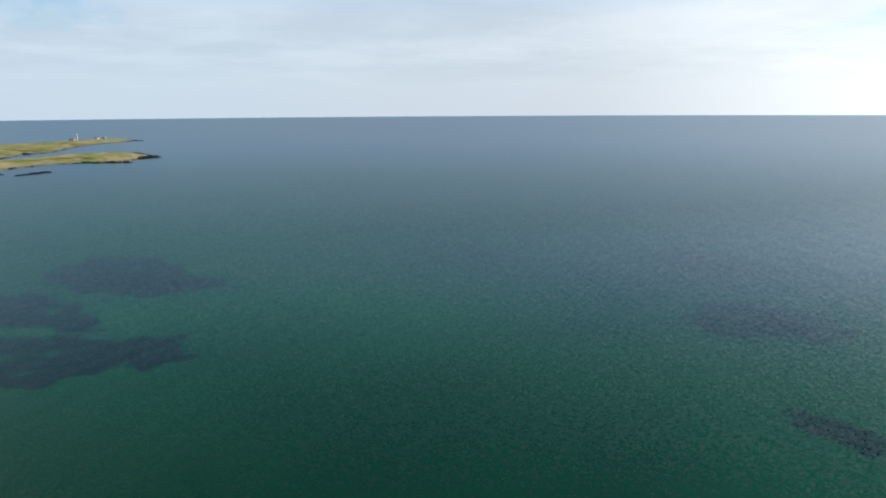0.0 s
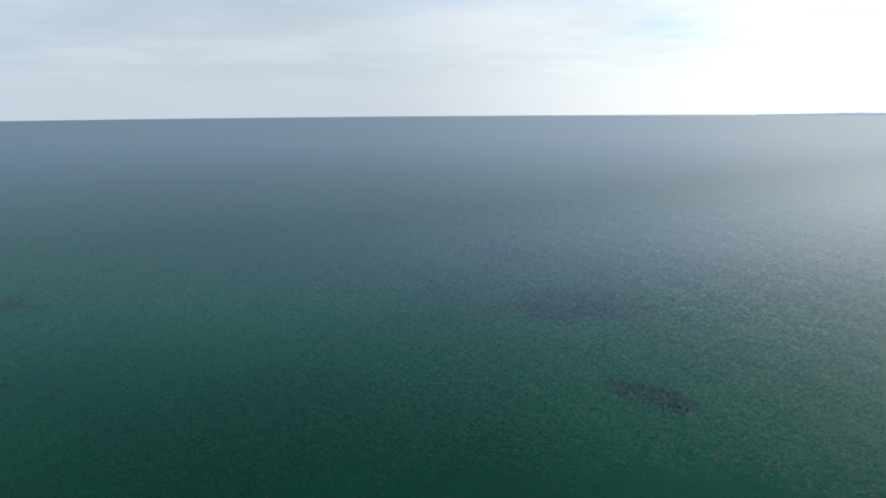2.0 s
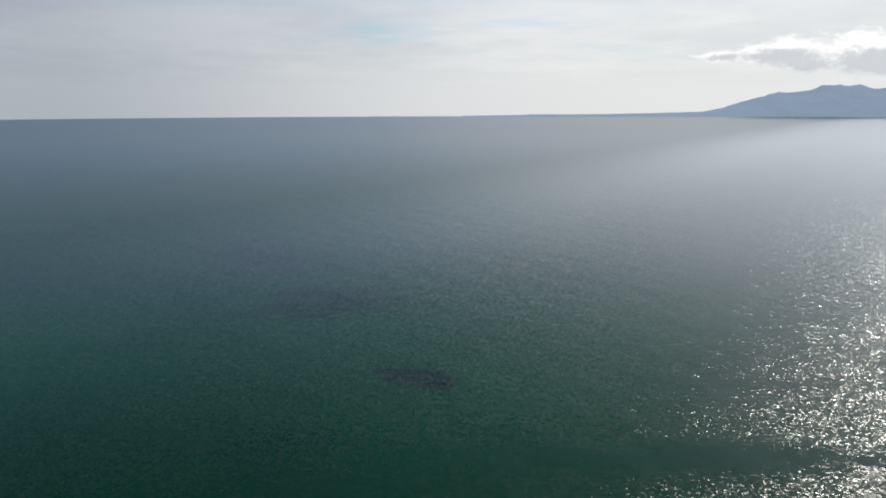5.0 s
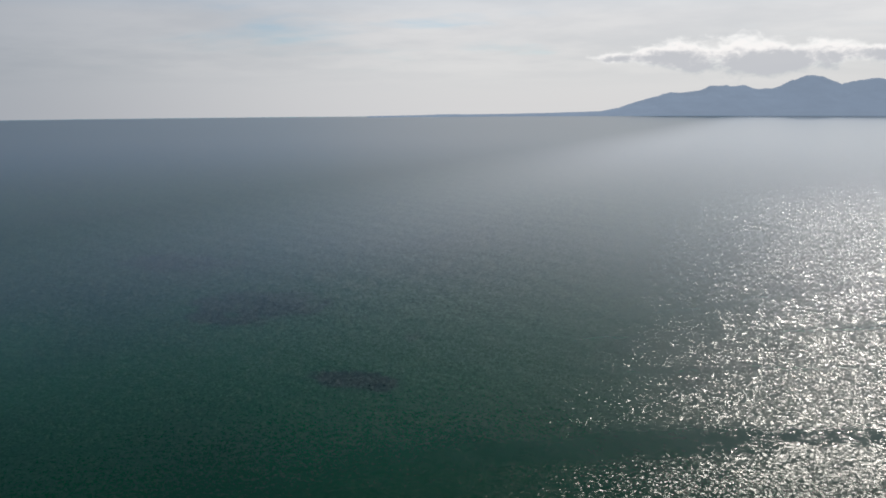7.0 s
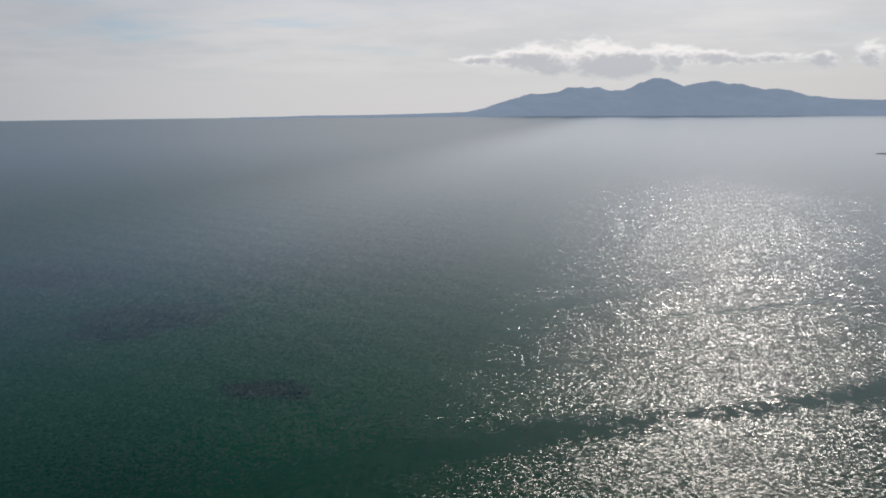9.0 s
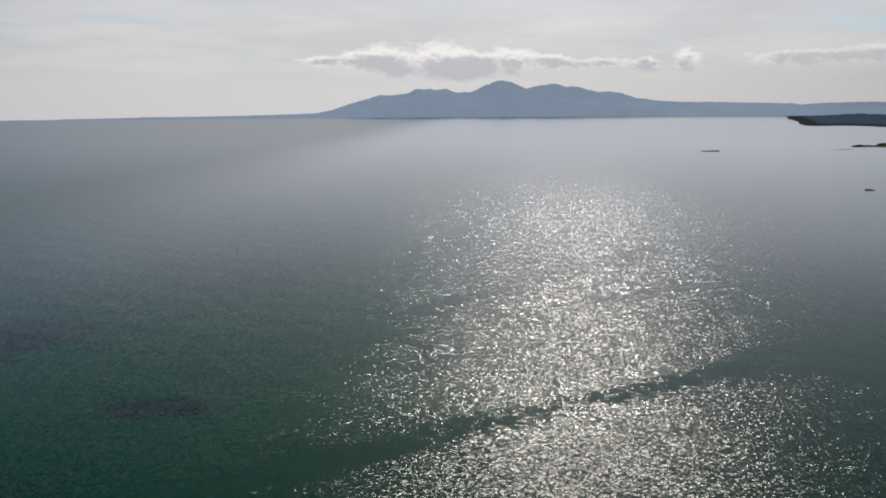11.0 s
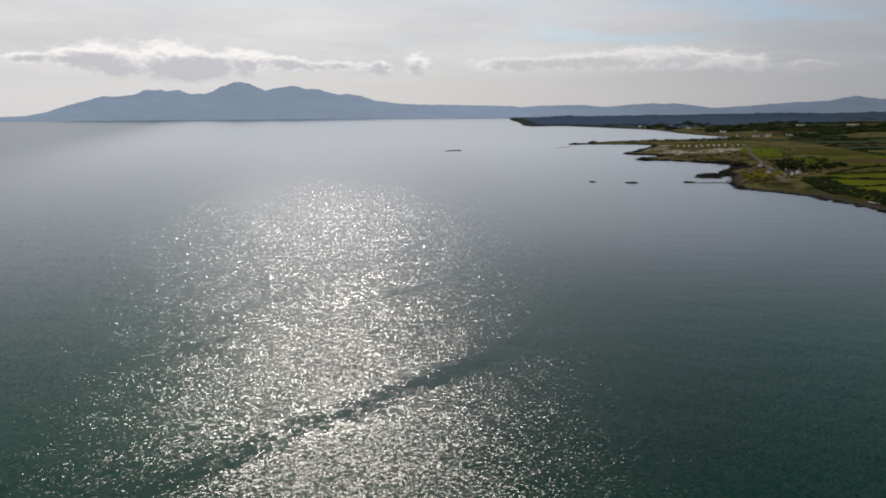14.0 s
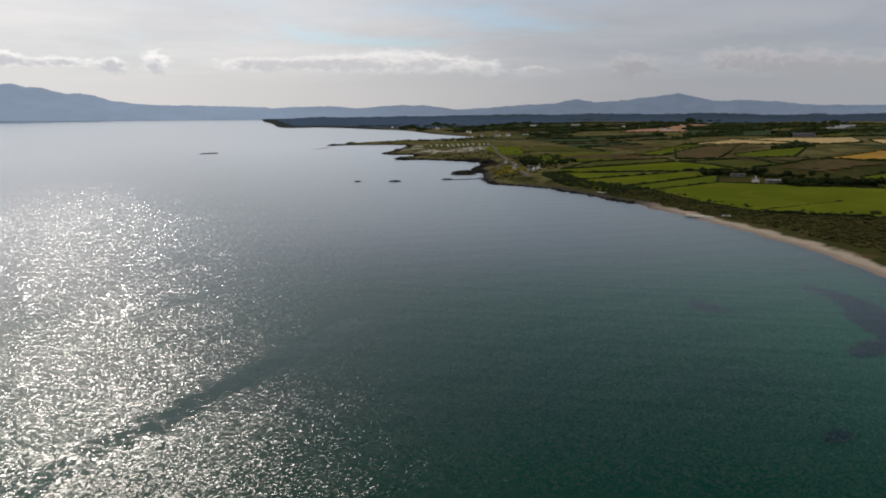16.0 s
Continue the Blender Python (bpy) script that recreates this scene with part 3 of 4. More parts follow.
RIDGE_EAST = [(44.6, 116), (45.3, 120), (46.7, 103), (48.8, 113), (50.8, 136), (52.5, 158), (53.5, 142), (55.1, 108), (56.6, 117),
              (59.2, 106), (61, 88), (66, 83), (72, 90), (80, 60)]
SKYLINE = np.array(RIDGE + RIDGE_EAST, float)


def ridge_height(front, back, scale_, rough):
    def of(x, y):
        b, r = np.degrees(np.arctan2(x, y)), np.hypot(x, y)
        top = np.interp(b, SKYLINE[:, 0], SKYLINE[:, 1]) * scale_
        n = np.array([noise.fractal(Vector((u * 0.004, v * 0.004, 0.3)), 0.9, 2.1, 6) for u, v in zip(x, y)])
        t = (r - front) / (back - front)
        top = top * (1 + 0.05 * np.array([noise.fractal(Vector((k * 1.3, 0.5, 2.0)), 0.9, 2.1, 5) for k in b]))
        rise = np.clip(t, 0, 1) ** 0.8 * step(1.35, 1.0, t)
        skirt = np.interp(b, [-31, -16, -10, 5, 12], [1, 2, 5, 5, 3])
        return top * rise * (1 + rough * n * (1 - np.clip(t, 0, 1) ** 3)) + skirt * (t >= 0) - 1.0 * (t < 0) + 4 * n * (t > 0.05) * (t < .9)
    return of


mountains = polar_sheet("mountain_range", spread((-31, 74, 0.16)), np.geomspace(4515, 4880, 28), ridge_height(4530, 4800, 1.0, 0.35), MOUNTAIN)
tagged(mountains, "blue-grey mountain range across the bay, haze painted on", "mountains", kind="structure")

# low wooded rise between the fields and the far hills
def rise_height(x, y):
    b, r = np.degrees(np.arctan2(x, y)), np.hypot(x, y)
    n = np.array([noise.fractal(Vector((u * 0.0025, v * 0.0025, 5.3)), 0.9, 2.1, 6) for u, v in zip(x, y)])
    tuft = np.array([noise.fractal(Vector((u * 0.02, v * 0.02, 1.3)), 0.6, 2.3, 4) for u, v in zip(x, y)])
    top = np.interp(b, [21, 24, 30, 40, 50, 60, 74], [0, 3, 6, 10, 14, 19, 20])
    t = (r - np.interp(b, [21, 33, 40], [2250, 2300, 2700])) / 900
    broad = np.array([noise.fractal(Vector((u * 0.0011, v * 0.0011, 8.1)), 0.9, 2.1, 4) for u, v in zip(x, y)])
    z = ground_height(x, y) * 0.6 + (top * np.clip(t, 0, 1) * np.clip(0.95 + 0.5 * n + 0.6 * broad, 0.6, 2.0) + (3 * n + 6 * tuft) * step(21.5, 26, b)) * step(-0.05, 0.1, t) - 6 * (t < 0)
    s = inland(x, y)
    return np.where(s > 0, z * step(-20, 80, s) + 4.0 * (t > 0) * step(0, 120, s) * step(21.5, 25, b), -6.0)


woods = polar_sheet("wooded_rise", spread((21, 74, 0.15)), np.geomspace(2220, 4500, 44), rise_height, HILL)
tagged(woods, "wooded rise behind the fields, dark blue haze painted on", "hill", kind="structure")


# ---- lumpy growth and rock, from one low ball ----
def ball(level):
    bm = bmesh.new()
    bmesh.ops.create_icosphere(bm, subdivisions=level, radius=1.0)
    v = np.array([p.co[:] for p in bm.verts])
    f = np.array([[q.index for q in p.verts] for p in bm.faces])
    bm.free()
    return v, f


BALLS = {1: ball(1), 2: ball(2)}


def lumps(name, places, sizes, mat, rng, level=1, ragged=0.22, parent=None, smooth=False):
    """One mesh of ragged lumps; places and sizes are N x 3."""
    v, f = BALLS[level]
    places, sizes = np.asarray(places, float), np.asarray(sizes, float)
    n = len(places)
    turn = rng.uniform(0, 6.28, n)
    c, s = np.cos(turn)[:, None], np.sin(turn)[:, None]
    w = v[None] * (1 + rng.normal(0, ragged, (n, len(v), 1)))
    w = np.stack([w[..., 0] * c - w[..., 1] * s, w[..., 0] * s + w[..., 1] * c, w[..., 2]], -1)
    w = w * sizes[:, None, :] + places[:, None, :]
    faces = (f[None] + (np.arange(n) * len(v))[:, None, None]).reshape(-1, 3)
    return link_mesh(name, w.reshape(-1, 3), faces, mat, parent, smooth=smooth)


def in_polygon(px, py, poly):
    odd = np.zeros(px.shape, bool)
    for (ax, ay), (bx, by) in zip(poly, poly[1:] + poly[:1]):
        if ay != by:
            odd ^= ((ay > py) != (by > py)) & (px < ax + (py - ay) * (bx - ax) / (by - ay))
    return odd


# ---- ragged sheets: kelp on the sea floor, bare sand and wild patches on land ----
def ragged_sheet(name, poly, cell, rough, seed, mat, thick=0.3, lift=0.04, shore=-1e9, holes=-0.62, closed=1.0, edge=0.3):
    """A lumpy sheet lying on the ground, with torn edges and holes."""
    p = np.array(poly, float)
    lo, hi = p.min(0) - 3 * cell - 2 * rough, p.max(0) + 3 * cell + 2 * rough
    nx, ny = int((hi[0] - lo[0]) / cell) + 1, int((hi[1] - lo[1]) / cell) + 1
    gx, gy = np.meshgrid(lo[0] + np.arange(nx) * cell, lo[1] + np.arange(ny) * cell, indexing="ij")
    x, y = gx.ravel(), gy.ravel()
    wob = np.array([noise.fractal(Vector((u * 0.11, v * 0.11, seed)), 0.8, 2.0, 4) for u, v in zip(x, y)])
    fine = np.array([noise.noise(Vector((u * 0.45, v * 0.45, seed + 9.5))) for u, v in zip(x, y)])
    dist = np.full(x.shape, 1e9)
    for (ax, ay), (bx, by) in zip(poly, poly[1:] + poly[:1]):
        ex, ey = bx - ax, by - ay
        t = np.clip(((x - ax) * ex + (y - ay) * ey) / (ex * ex + ey * ey), 0, 1)
        dist = np.minimum(dist, np.hypot(ax + t * ex - x, ay + t * ey - y))
    deep = np.where(in_polygon(x, y, [tuple(q) for q in poly]), dist, -dist) + rough * (wob * 2.2 + fine * 0.7)
    on = ((deep > -edge * rough) & (wob > holes) & (inland(x, y) > shore)).reshape(nx, ny)
    z = ground_height(x, y) + lift + thick * step(0, rough, deep) * (0.7 + 0.3 * fine)
    jig = np.random.default_rng(seed).normal(0, cell * .2, (len(x), 2))
    cells = on[:-1, :-1] & on[1:, :-1] & on[1:, 1:] & on[:-1, 1:]
    faces, renum, verts, growth = [], {}, [], []
    dense = step(-edge * rough, (1.7 - edge) * rough, deep)
    for a, b in zip(*np.nonzero(cells)):
        f = []
        for q in (a * ny + b, (a + 1) * ny + b, (a + 1) * ny + b + 1, a * ny + b + 1):
            if q not in renum:
                renum[q] = len(verts)
                verts.append((x[q] + jig[q, 0], y[q] + jig[q, 1], z[q]))
                growth.append(dense[q])
            f.append(renum[q])
        faces.append(f)
    ob = link_mesh(name, verts, faces, mat, smooth=True)
    ob.data.attributes.new("growth", "FLOAT", "POINT").data.foreach_set("value", growth)
    ob.data.attributes.new("closed", "FLOAT", "POINT").data.foreach_set("value", [closed] * len(verts))
    return ob


def kelp_bed(poly, cell, rough, seed, label, closed=1.0):
    return tagged(ragged_sheet("kelp_bed", poly, cell, rough, seed, WEED, holes=-0.62 if rough > 2 else -9.0, closed=closed, edge=0.5 if rough > 2 and closed == 1.0 else 1.2), label, "seaweed", group="kelp beds")


kelp_bed([(-364, -52), (-398, -36), (-384, -2), (-345, 12), (-306, 30), (-303, 2), (-306, -19), (-336, -45)], 1.9, 4.0, 1, "ragged dark kelp bed seen through shallow green water")
kelp_bed([(-262, -75), (-264, -34), (-249, -17), (-247, 5), (-234, 6), (-231, 1), (-221, 7), (-215, -1), (-217, -21), (-212, -34), (-218, -75)], 1.3, 2.9, 2, "dense dark kelp bed under clear shallow water")
kelp_bed([(-334, -90), (-326, -43), (-268, -19), (-258, -23), (-266, -36), (-286, -58), (-300, -95)], 1.6, 3.4, 3, "patchy dark kelp bed with pale sand gaps")
kelp_bed([(-126, 135), (-126, 141), (-119, 144), (-109, 146), (-101, 143), (-98, 139), (-101, 136), (-109, 135), (-117, 133)], 0.8, 1.0, 4, "small oval kelp bed on the sandy bottom", 0.68)
kelp_bed([(-215, 183), (-207, 203), (-182, 210), (-164, 207), (-161, 193), (-174, 173), (-187, 162)], 1.4, 3.0, 5, "thin brown kelp bed in deeper green water", 0.62)
kelp_bed([(-302, 231), (-292, 252), (-254, 252), (-238, 249), (-250, 227), (-273, 216)], 1.9, 4.0, 6, "faint brown kelp bed far out in the bay", 0.6)
kelp_bed([(-119, 178), (-115, 186), (-110, 180), (-114, 173)], 0.9, 1.2, 12, "small thin weed patch over sand", 0.35)
kelp_bed([(228, 119), (227, 106), (227, 96), (216, 83), (194, 66), (176, 54), (170, 60), (184, 71), (192, 82), (209, 95)], 0.8, 1.4, 7, "long dark kelp bed off the sandy beach")
kelp_bed([(169, 133), (178, 130), (174, 118), (167, 114), (163, 121)], 0.8, 1.1, 8, "small faint kelp bed in teal water")
kelp_bed([(254, 139), (259, 137), (254, 131), (246, 131)], 0.6, 0.7, 9, "small kelp bed close to the beach")
kelp_bed([(162, 69), (175, 69), (179, 65), (168, 59), (157, 63)], 0.7, 0.9, 10, "dark round kelp bed off the beach")
kelp_bed([(97, 43), (105, 43), (105, 39), (99, 37), (95, 40)], 0.6, 0.6, 11, "small dark kelp bed under clear water")
# two faint dark patches, built as thin sheets like the kelp
kelp_bed([(272, 304), (297, 300), (282, 273), (257, 275)], 1.6, 3.0, 13, "faint dark patch under calm grey water")
kelp_bed([(231, 212), (236, 204), (225, 193), (218, 198)], 1.2, 2.0, 14, "faint round dark patch in calm water")


# ---- rocks standing out of the sea ----
def skerry(name, cx, cy, length, width, tall, bearing, cells, seed, label, mat=None):
    """A craggy low rock: a ridged mound rising out of the water."""
    nu, nw = int(max(18, cells)), 12
    u, w = np.meshgrid(np.linspace(-1, 1, nu), np.linspace(-1, 1, nw), indexing="ij")
    a = radians(bearing)
    lu, lw = u * length * 0.62, w * width * 0.8
    x = (cx + lu * math.sin(a) + lw * math.cos(a)).ravel()
    y = (cy + lu * math.cos(a) - lw * math.sin(a)).ravel()
    big = np.array([noise.fractal(Vector((p * 0.09, q * 0.09, seed)), 0.7, 2.2, 5) for p, q in zip(x, y)])
    crag = np.array([abs(noise.noise(Vector((p * 0.33, q * 0.33, seed + 3)))) for p, q in zip(x, y)])
    dome = 1.0 - (np.abs(u) ** 2.5 + np.abs(w) ** 2).ravel()
    z = tall * (dome * 0.75 + 0.75 * big - 0.35 * crag) - 0.15
    z = np.where(dome < 0.02, -1.0, np.maximum(z, -1.0))
    faces = [(i * nw + j, i * nw + j + 1, (i + 1) * nw + j + 1, (i + 1) * nw + j) for i in range(nu - 1) for j in range(nw - 1)]
    ob = link_mesh(name, np.stack([x, y, z], -1), faces, mat or ROCK)
    return tagged(ob, label, "sand bar" if mat else "rock", group="" if mat else "rocks off the shore")


skerry("skerry", 301, 1112, 15, 6, 1.8, 112, 20, 21, "low dark skerry standing alone in the bay")
skerry("skerry", 316, 1117, 13, 6, 2.0, 104, 20, 22, "second small dark skerry of bare wet rock")
skerry("skerry", 313, 574, 11, 4.5, 1.7, 115, 18, 23, "small dark rock awash in calm water")
skerry("skerry", 283, 592, 7, 3, 0.9, 110, 10, 24, "tiny rock barely above the water")
skerry("skerry", 366, 560, 12, 5, 1.8, 120, 18, 25, "dark rock at the end of the reef")
skerry("reef", 384, 550, 34, 4, 0.9, 105, 30, 26, "thin low reef running out from the shore")
skerry("rock_platform", 432, 612, 62, 24, 2.0, 58, 90, 27, "broad dark weed-covered rock platform by the shore")
skerry("rock_platform", 520, 690, 60, 12, 1.6, 62, 40, 28, "dark rock ledge at the head of the inlet")
skerry("reef", -907, -122, 56, 8, 2.0, 123, 50, 29, "long black reef off the grassy headland")
skerry("reef", -925, -165, 40, 9, 1.6, 62, 30, 30, "short black reef close to the headland shore")
skerry("rock_platform", -1132, -8, 50, 20, 3.0, 110, 70, 31, "black rocks at the tip of the headland")
skerry("rock_platform", -1048, -62, 66, 9, 2.2, 20, 40, 32, "dark rocks along the foot of the headland")
skerry("reef", -1725, -36, 70, 8, 2.0, 65, 30, 33, "low reef running off the lighthouse point")
skerry("sand_bar", 522, 1152, 70, 7, 0.7, 50, 40, 35, "thin pale sand bar awash off the low spit", SHINGLE)
skerry("reef", 640, 1252, 140, 10, 1.6, 70, 60, 34, "narrow dark reef along the low spit")


def shore_stones(name, first, last, count, seed, size, label):
    """Boulders and wrack strewn along a stretch of the waterline, counted in points of the outline."""
    rng = np.random.default_rng(seed)
    k = rng.uniform(first, last, count)
    i = k.astype(int)
    p = LOOP[i % len(LOOP)] + (LOOP[(i + 1) % len(LOOP)] - LOOP[i % len(LOOP)]) * (k - i)[:, None]
    p = p + rng.normal(0, 2.2, p.shape)
    r = rng.gamma(2.0, 0.5, count) * size
    z = np.maximum(ground_height(p[:, 0], p[:, 1]), -0.4)
    ob = lumps(name, np.stack([p[:, 0], p[:, 1], z], -1), np.stack([r * 1.3, r, r * .5], -1), ROCK, rng)
    return tagged(ob, label, "rocks", kind="stuff")


near0 = len(COAST_FAR) * 4
west0 = near0 + len(COAST_NEAR) * 4
shore_stones("shore_rocks", near0 + 4, near0 + 34, 450, 41, 0.75, "dark boulders and wrack along the waterline")
shore_stones("shore_rocks", 64, near0 + 4, 900, 42, 1.7, "dark rocks edging the low headland")
shore_stones("shore_rocks", west0 + 2, west0 + 78, 700, 43, 1.1, "dark rocks edging the western headlands")


# ---- fields: sheets of crop and pasture laid over the ground ----
FIELD_QUADS = []


def drape(name, quad, mat, lift, cuts=14):
    (ax, ay), (bx, by), (cx, cy), (dx, dy) = quad
    u, v = np.meshgrid(np.linspace(0, 1, cuts), np.linspace(0, 1, cuts), indexing="ij")
    x = (ax * (1 - u) + bx * u) * (1 - v) + (dx * (1 - u) + cx * u) * v
    y = (ay * (1 - u) + by * u) * (1 - v) + (dy * (1 - u) + cy * u) * v
    z = ground_height(x.ravel(), y.ravel()) + lift
    verts = np.stack([x.ravel(), y.ravel(), z], -1)
    faces = [(i * cuts + j, (i + 1) * cuts + j, (i + 1) * cuts + j + 1, i * cuts + j + 1) for i in range(cuts - 1) for j in range(cuts - 1)]
    # keep the upper side up
    if ((bx - ax) * (dy - ay) - (by - ay) * (dx - ax)) < 0:
        faces = [f[::-1] for f in faces]
    return link_mesh(name, verts, faces, mat, smooth=True)


def field(kind_, label, *quad):
    FIELD_QUADS.append(list(quad))
    far_off = max(math.hypot(*q) for q in quad)
    ob = drape("field", quad, GRASS[kind_], 0.35 if far_off < 900 else 0.8, 14 if far_off < 900 else 8)
    return tagged(ob, label, "field", group="fields")


def hedge_shape(ax, ay, bx, by, tall, thick, gap, seed):
    """Rings of a ragged hedge from a to b: verts and faces of one closed body."""
    rng = np.random.default_rng(seed + int(abs(ax * 7 + ay * 3 + bx)))
    length = math.hypot(bx - ax, by - ay)
    n = max(4, int(length / gap))
    t = np.linspace(0, 1, n)
    nx, ny = -(by - ay) / length, (bx - ax) / length
    sway = np.array([noise.noise(Vector((k * length * 0.03, seed, ax * .01))) for k in t]) * thick * 0.8
    x, y = ax + (bx - ax) * t + nx * sway, ay + (by - ay) * t + ny * sway
    z = ground_height(x, y)
    swell = np.array([noise.fractal(Vector((k * length * 0.07, ay * .1, seed + 2)), .8, 2.0, 4) for k in t])
    h = tall * np.clip(0.85 + 0.7 * swell + rng.normal(0, .13, n), 0.25, 2.2)
    w = thick * np.clip(0.9 + 0.4 * swell + rng.normal(0, .12, n), 0.4, 1.8)
    h[[0, -1]] *= 0.5
    ring = ((-0.5, -0.1), (-0.62, 0.35), (-0.42, 0.82), (0.0, 1.0), (0.42, 0.82), (0.62, 0.35), (0.5, -0.1))
    verts, faces = [], []
    for k in range(n):
        for o, up_ in ring:
            e = w[k] * o * (1 + rng.normal(0, .12))
            verts.append((x[k] + nx * e, y[k] + ny * e, z[k] + h[k] * up_ * (1 + rng.normal(0, .08)) ))
    for k in range(n - 1):
        for q in range(6):
            a = k * 7 + q
            faces.append((a, a + 1, a + 8, a + 7))
    faces.append(tuple(range(7)))
    faces.append(tuple((n - 1) * 7 + q for q in reversed(range(7))))
    return verts, faces


def hedge(ax, ay, bx, by, tall=1.8, thick=1.6, gap=1.6, seed=0, label="dark overgrown hedgerow between two fields"):
    v, f = hedge_shape(ax, ay, bx, by, tall, thick, gap, seed)
    return tagged(link_mesh("hedgerow", v, f, HEDGE), label, "hedge", group="hedgerows")


field("lush", "bright green pasture above the beach, ringed by hedges", (374, 228), (412, 165), (567, 239), (510, 351))
field("lush", "bright green pasture behind the dark shore bank", (374, 228), (510, 351), (421, 352), (388, 282))
field("lush", "bright green pasture running along the farm track", (412, 165), (440, 120), (640, 200), (567, 239))
field("green", "narrow green field between two hedges", (398, 379), (424, 357), (508, 354), (566, 392))
field("lush", "light green pasture sloping to the shore bank", (398, 382), (566, 394), (560, 432), (417, 447))
field("lush", "bright green field above the narrow lane", (420, 450), (560, 434), (590, 393), (455, 518))
field("lush", "long light green pasture strip beside a hedge", (450, 520), (622, 405), (659, 509), (503, 536))
field("dull", "dull rough grazing behind the green strip", (503, 540), (659, 512), (700, 560), (605, 590))
field("dull", "olive rough grazing below the brown heath", (626, 405), (720, 400), (735, 478), (662, 508))
field("green", "green pasture beyond the farm trees", (640, 294), (688, 292), (640, 200), (570, 244))
field("green", "pale green strip among rough grazing", (709, 628), (746, 602), (936, 667), (922, 698))
field("stubble", "long pale barley stubble field on the rise", (965, 735), (1060, 655), (1175, 615), (1190, 790))
field("stubble", "wide pale barley stubble field above the heath", (1178, 615), (1290, 600), (1430, 690), (1195, 792))
field("stubble", "narrow pale stubble strip beside dark hedges", (1270, 560), (1310, 520), (1440, 580), (1370, 630))
field("soil", "reddish ploughed field on a gentle slope", (1355, 1213), (1445, 1090), (2050, 1450), (1980, 1590))
field("ripe", "orange-brown ripe crop in a small field", (792, 414), (817, 345), (1060, 400), (1009, 447))
field("heath", "brown heathy rough ground among the fields", (702, 546), (726, 503), (980, 640), (855, 663))
field("green", "green pasture between heath and crop", (735, 478), (819, 460), (1035, 560), (819, 541))
field("heath", "brown overgrown field beside the crop", (690, 400), (792, 418), (810, 458), (736, 474))
field("dark", "broad dark green pasture on the far rise", (1239, 922), (1458, 854), (2050, 1275), (1654, 1228))
field("dull", "rough turf on the caravan headland", (585, 990), (640, 1060), (800, 1100), (745, 960))
field("green", "green meadow beside the curving lane", (600, 760), (625, 740), (760, 900), (700, 940))
field("green", "light green meadow above the inlet houses", (560, 620), (640, 590), (760, 700), (640, 740))
tagged(ragged_sheet("sand_flat", [(545, 900), (600, 840), (640, 862), (700, 905), (712, 940), (660, 925), (622, 900), (590, 935)], 3.0, 7.0, 71, SHINGLE, 0.1, 1.0, 6, -0.22), "pale bare sand flat beside the caravans", "sand", kind="structure")
tagged(ragged_sheet("cove_sand", [(560, 958), (640, 1075), (690, 1120), (700, 1090), (655, 1035), (610, 968)], 3.0, 6.0, 72, SHINGLE, 0.1, 0.4, 1), "pale sand in the cove behind the spit", "sand", kind="structure")
for poly, seed in (([(600, 640), (690, 590), (760, 640), (700, 690), (640, 690)], 73), ([(800, 700), (900, 720), (930, 800), (840, 800)], 74),
                   ([(660, 560), (720, 560), (700, 600), (650, 610)], 75), ([(700, 440), (790, 480), (800, 530), (730, 500)], 76),
                   ([(820, 560), (980, 590), (1000, 630), (860, 610)], 77), ([(640, 330), (760, 330), (800, 400), (660, 380)], 78)):
    tagged(ragged_sheet("rough_patch", poly, 3.5, 8.0, seed, GRASS["heath"], 0.5, 0.9), "brown unmown patch of heath and rushes", "rough ground", group="rough patches")

for ends in (((374, 228), (388, 282)), ((388, 282), (421, 352)), ((421, 353), (510, 352)), ((510, 352), (567, 240)), ((567, 240), (640, 198)),
             ((398, 380), (424, 357)), ((398, 381), (566, 393)), ((418, 448), (560, 433)), ((508, 353), (566, 392)), ((455, 519), (622, 405)),
             ((503, 538), (659, 510)), ((622, 405), (659, 509)), ((384, 234), (466, 223)), ((412, 165), (374, 228)), ((412, 165), (440, 120))):
    (ax, ay), (bx, by) = ends
    hedge(ax, ay, bx, by, tall=1.9 if ax not in (374, 384, 388) else 1.0)
for quad in FIELD_QUADS[7:20]:
    for (ax, ay), (bx, by) in zip(quad, quad[1:] + quad[:1]):
        hedge(ax, ay, bx, by, tall=2.2, thick=2.0, gap=3.0)

# the rest of the farmland, a patchwork of smaller and darker fields out to the wooded rise
patch_rng = np.random.default_rng(77)
TURN = radians(33)


def patch_point(i, j):
    r = np.random.default_rng(1000 + 97 * i + j)
    u, v = 150 * i + r.uniform(-32, 32), 105 * j + r.uniform(-24, 24)
    return (u * math.cos(TURN) + v * math.sin(TURN) + 700, -u * math.sin(TURN) + v * math.cos(TURN) + 400)


PATCHES = []
far_verts, far_faces = [], []
for i in range(-10, 16):
    for j in range(-8, 24):
        quad = [patch_point(i, j), patch_point(i + 1, j), patch_point(i + 1, j + 1), patch_point(i, j + 1)]
        mx, my = sum(q[0] for q in quad) / 4, sum(q[1] for q in quad) / 4
        bearing, r = math.degrees(math.atan2(mx, my)), math.hypot(mx, my)
        if not (24 < bearing < 72 and 560 < r < 2750):
            continue
        xs, ys = np.array([q[0] for q in quad] + [mx]), np.array([q[1] for q in quad] + [my])
        if inland(xs, ys).min() < 45:
            continue
        if any(in_polygon(xs, ys, q).any() for q in FIELD_QUADS) or any(
                in_polygon(np.array([p[0] for p in q]), np.array([p[1] for p in q]), quad).any() for q in FIELD_QUADS):
            continue
        PATCHES.append(quad)
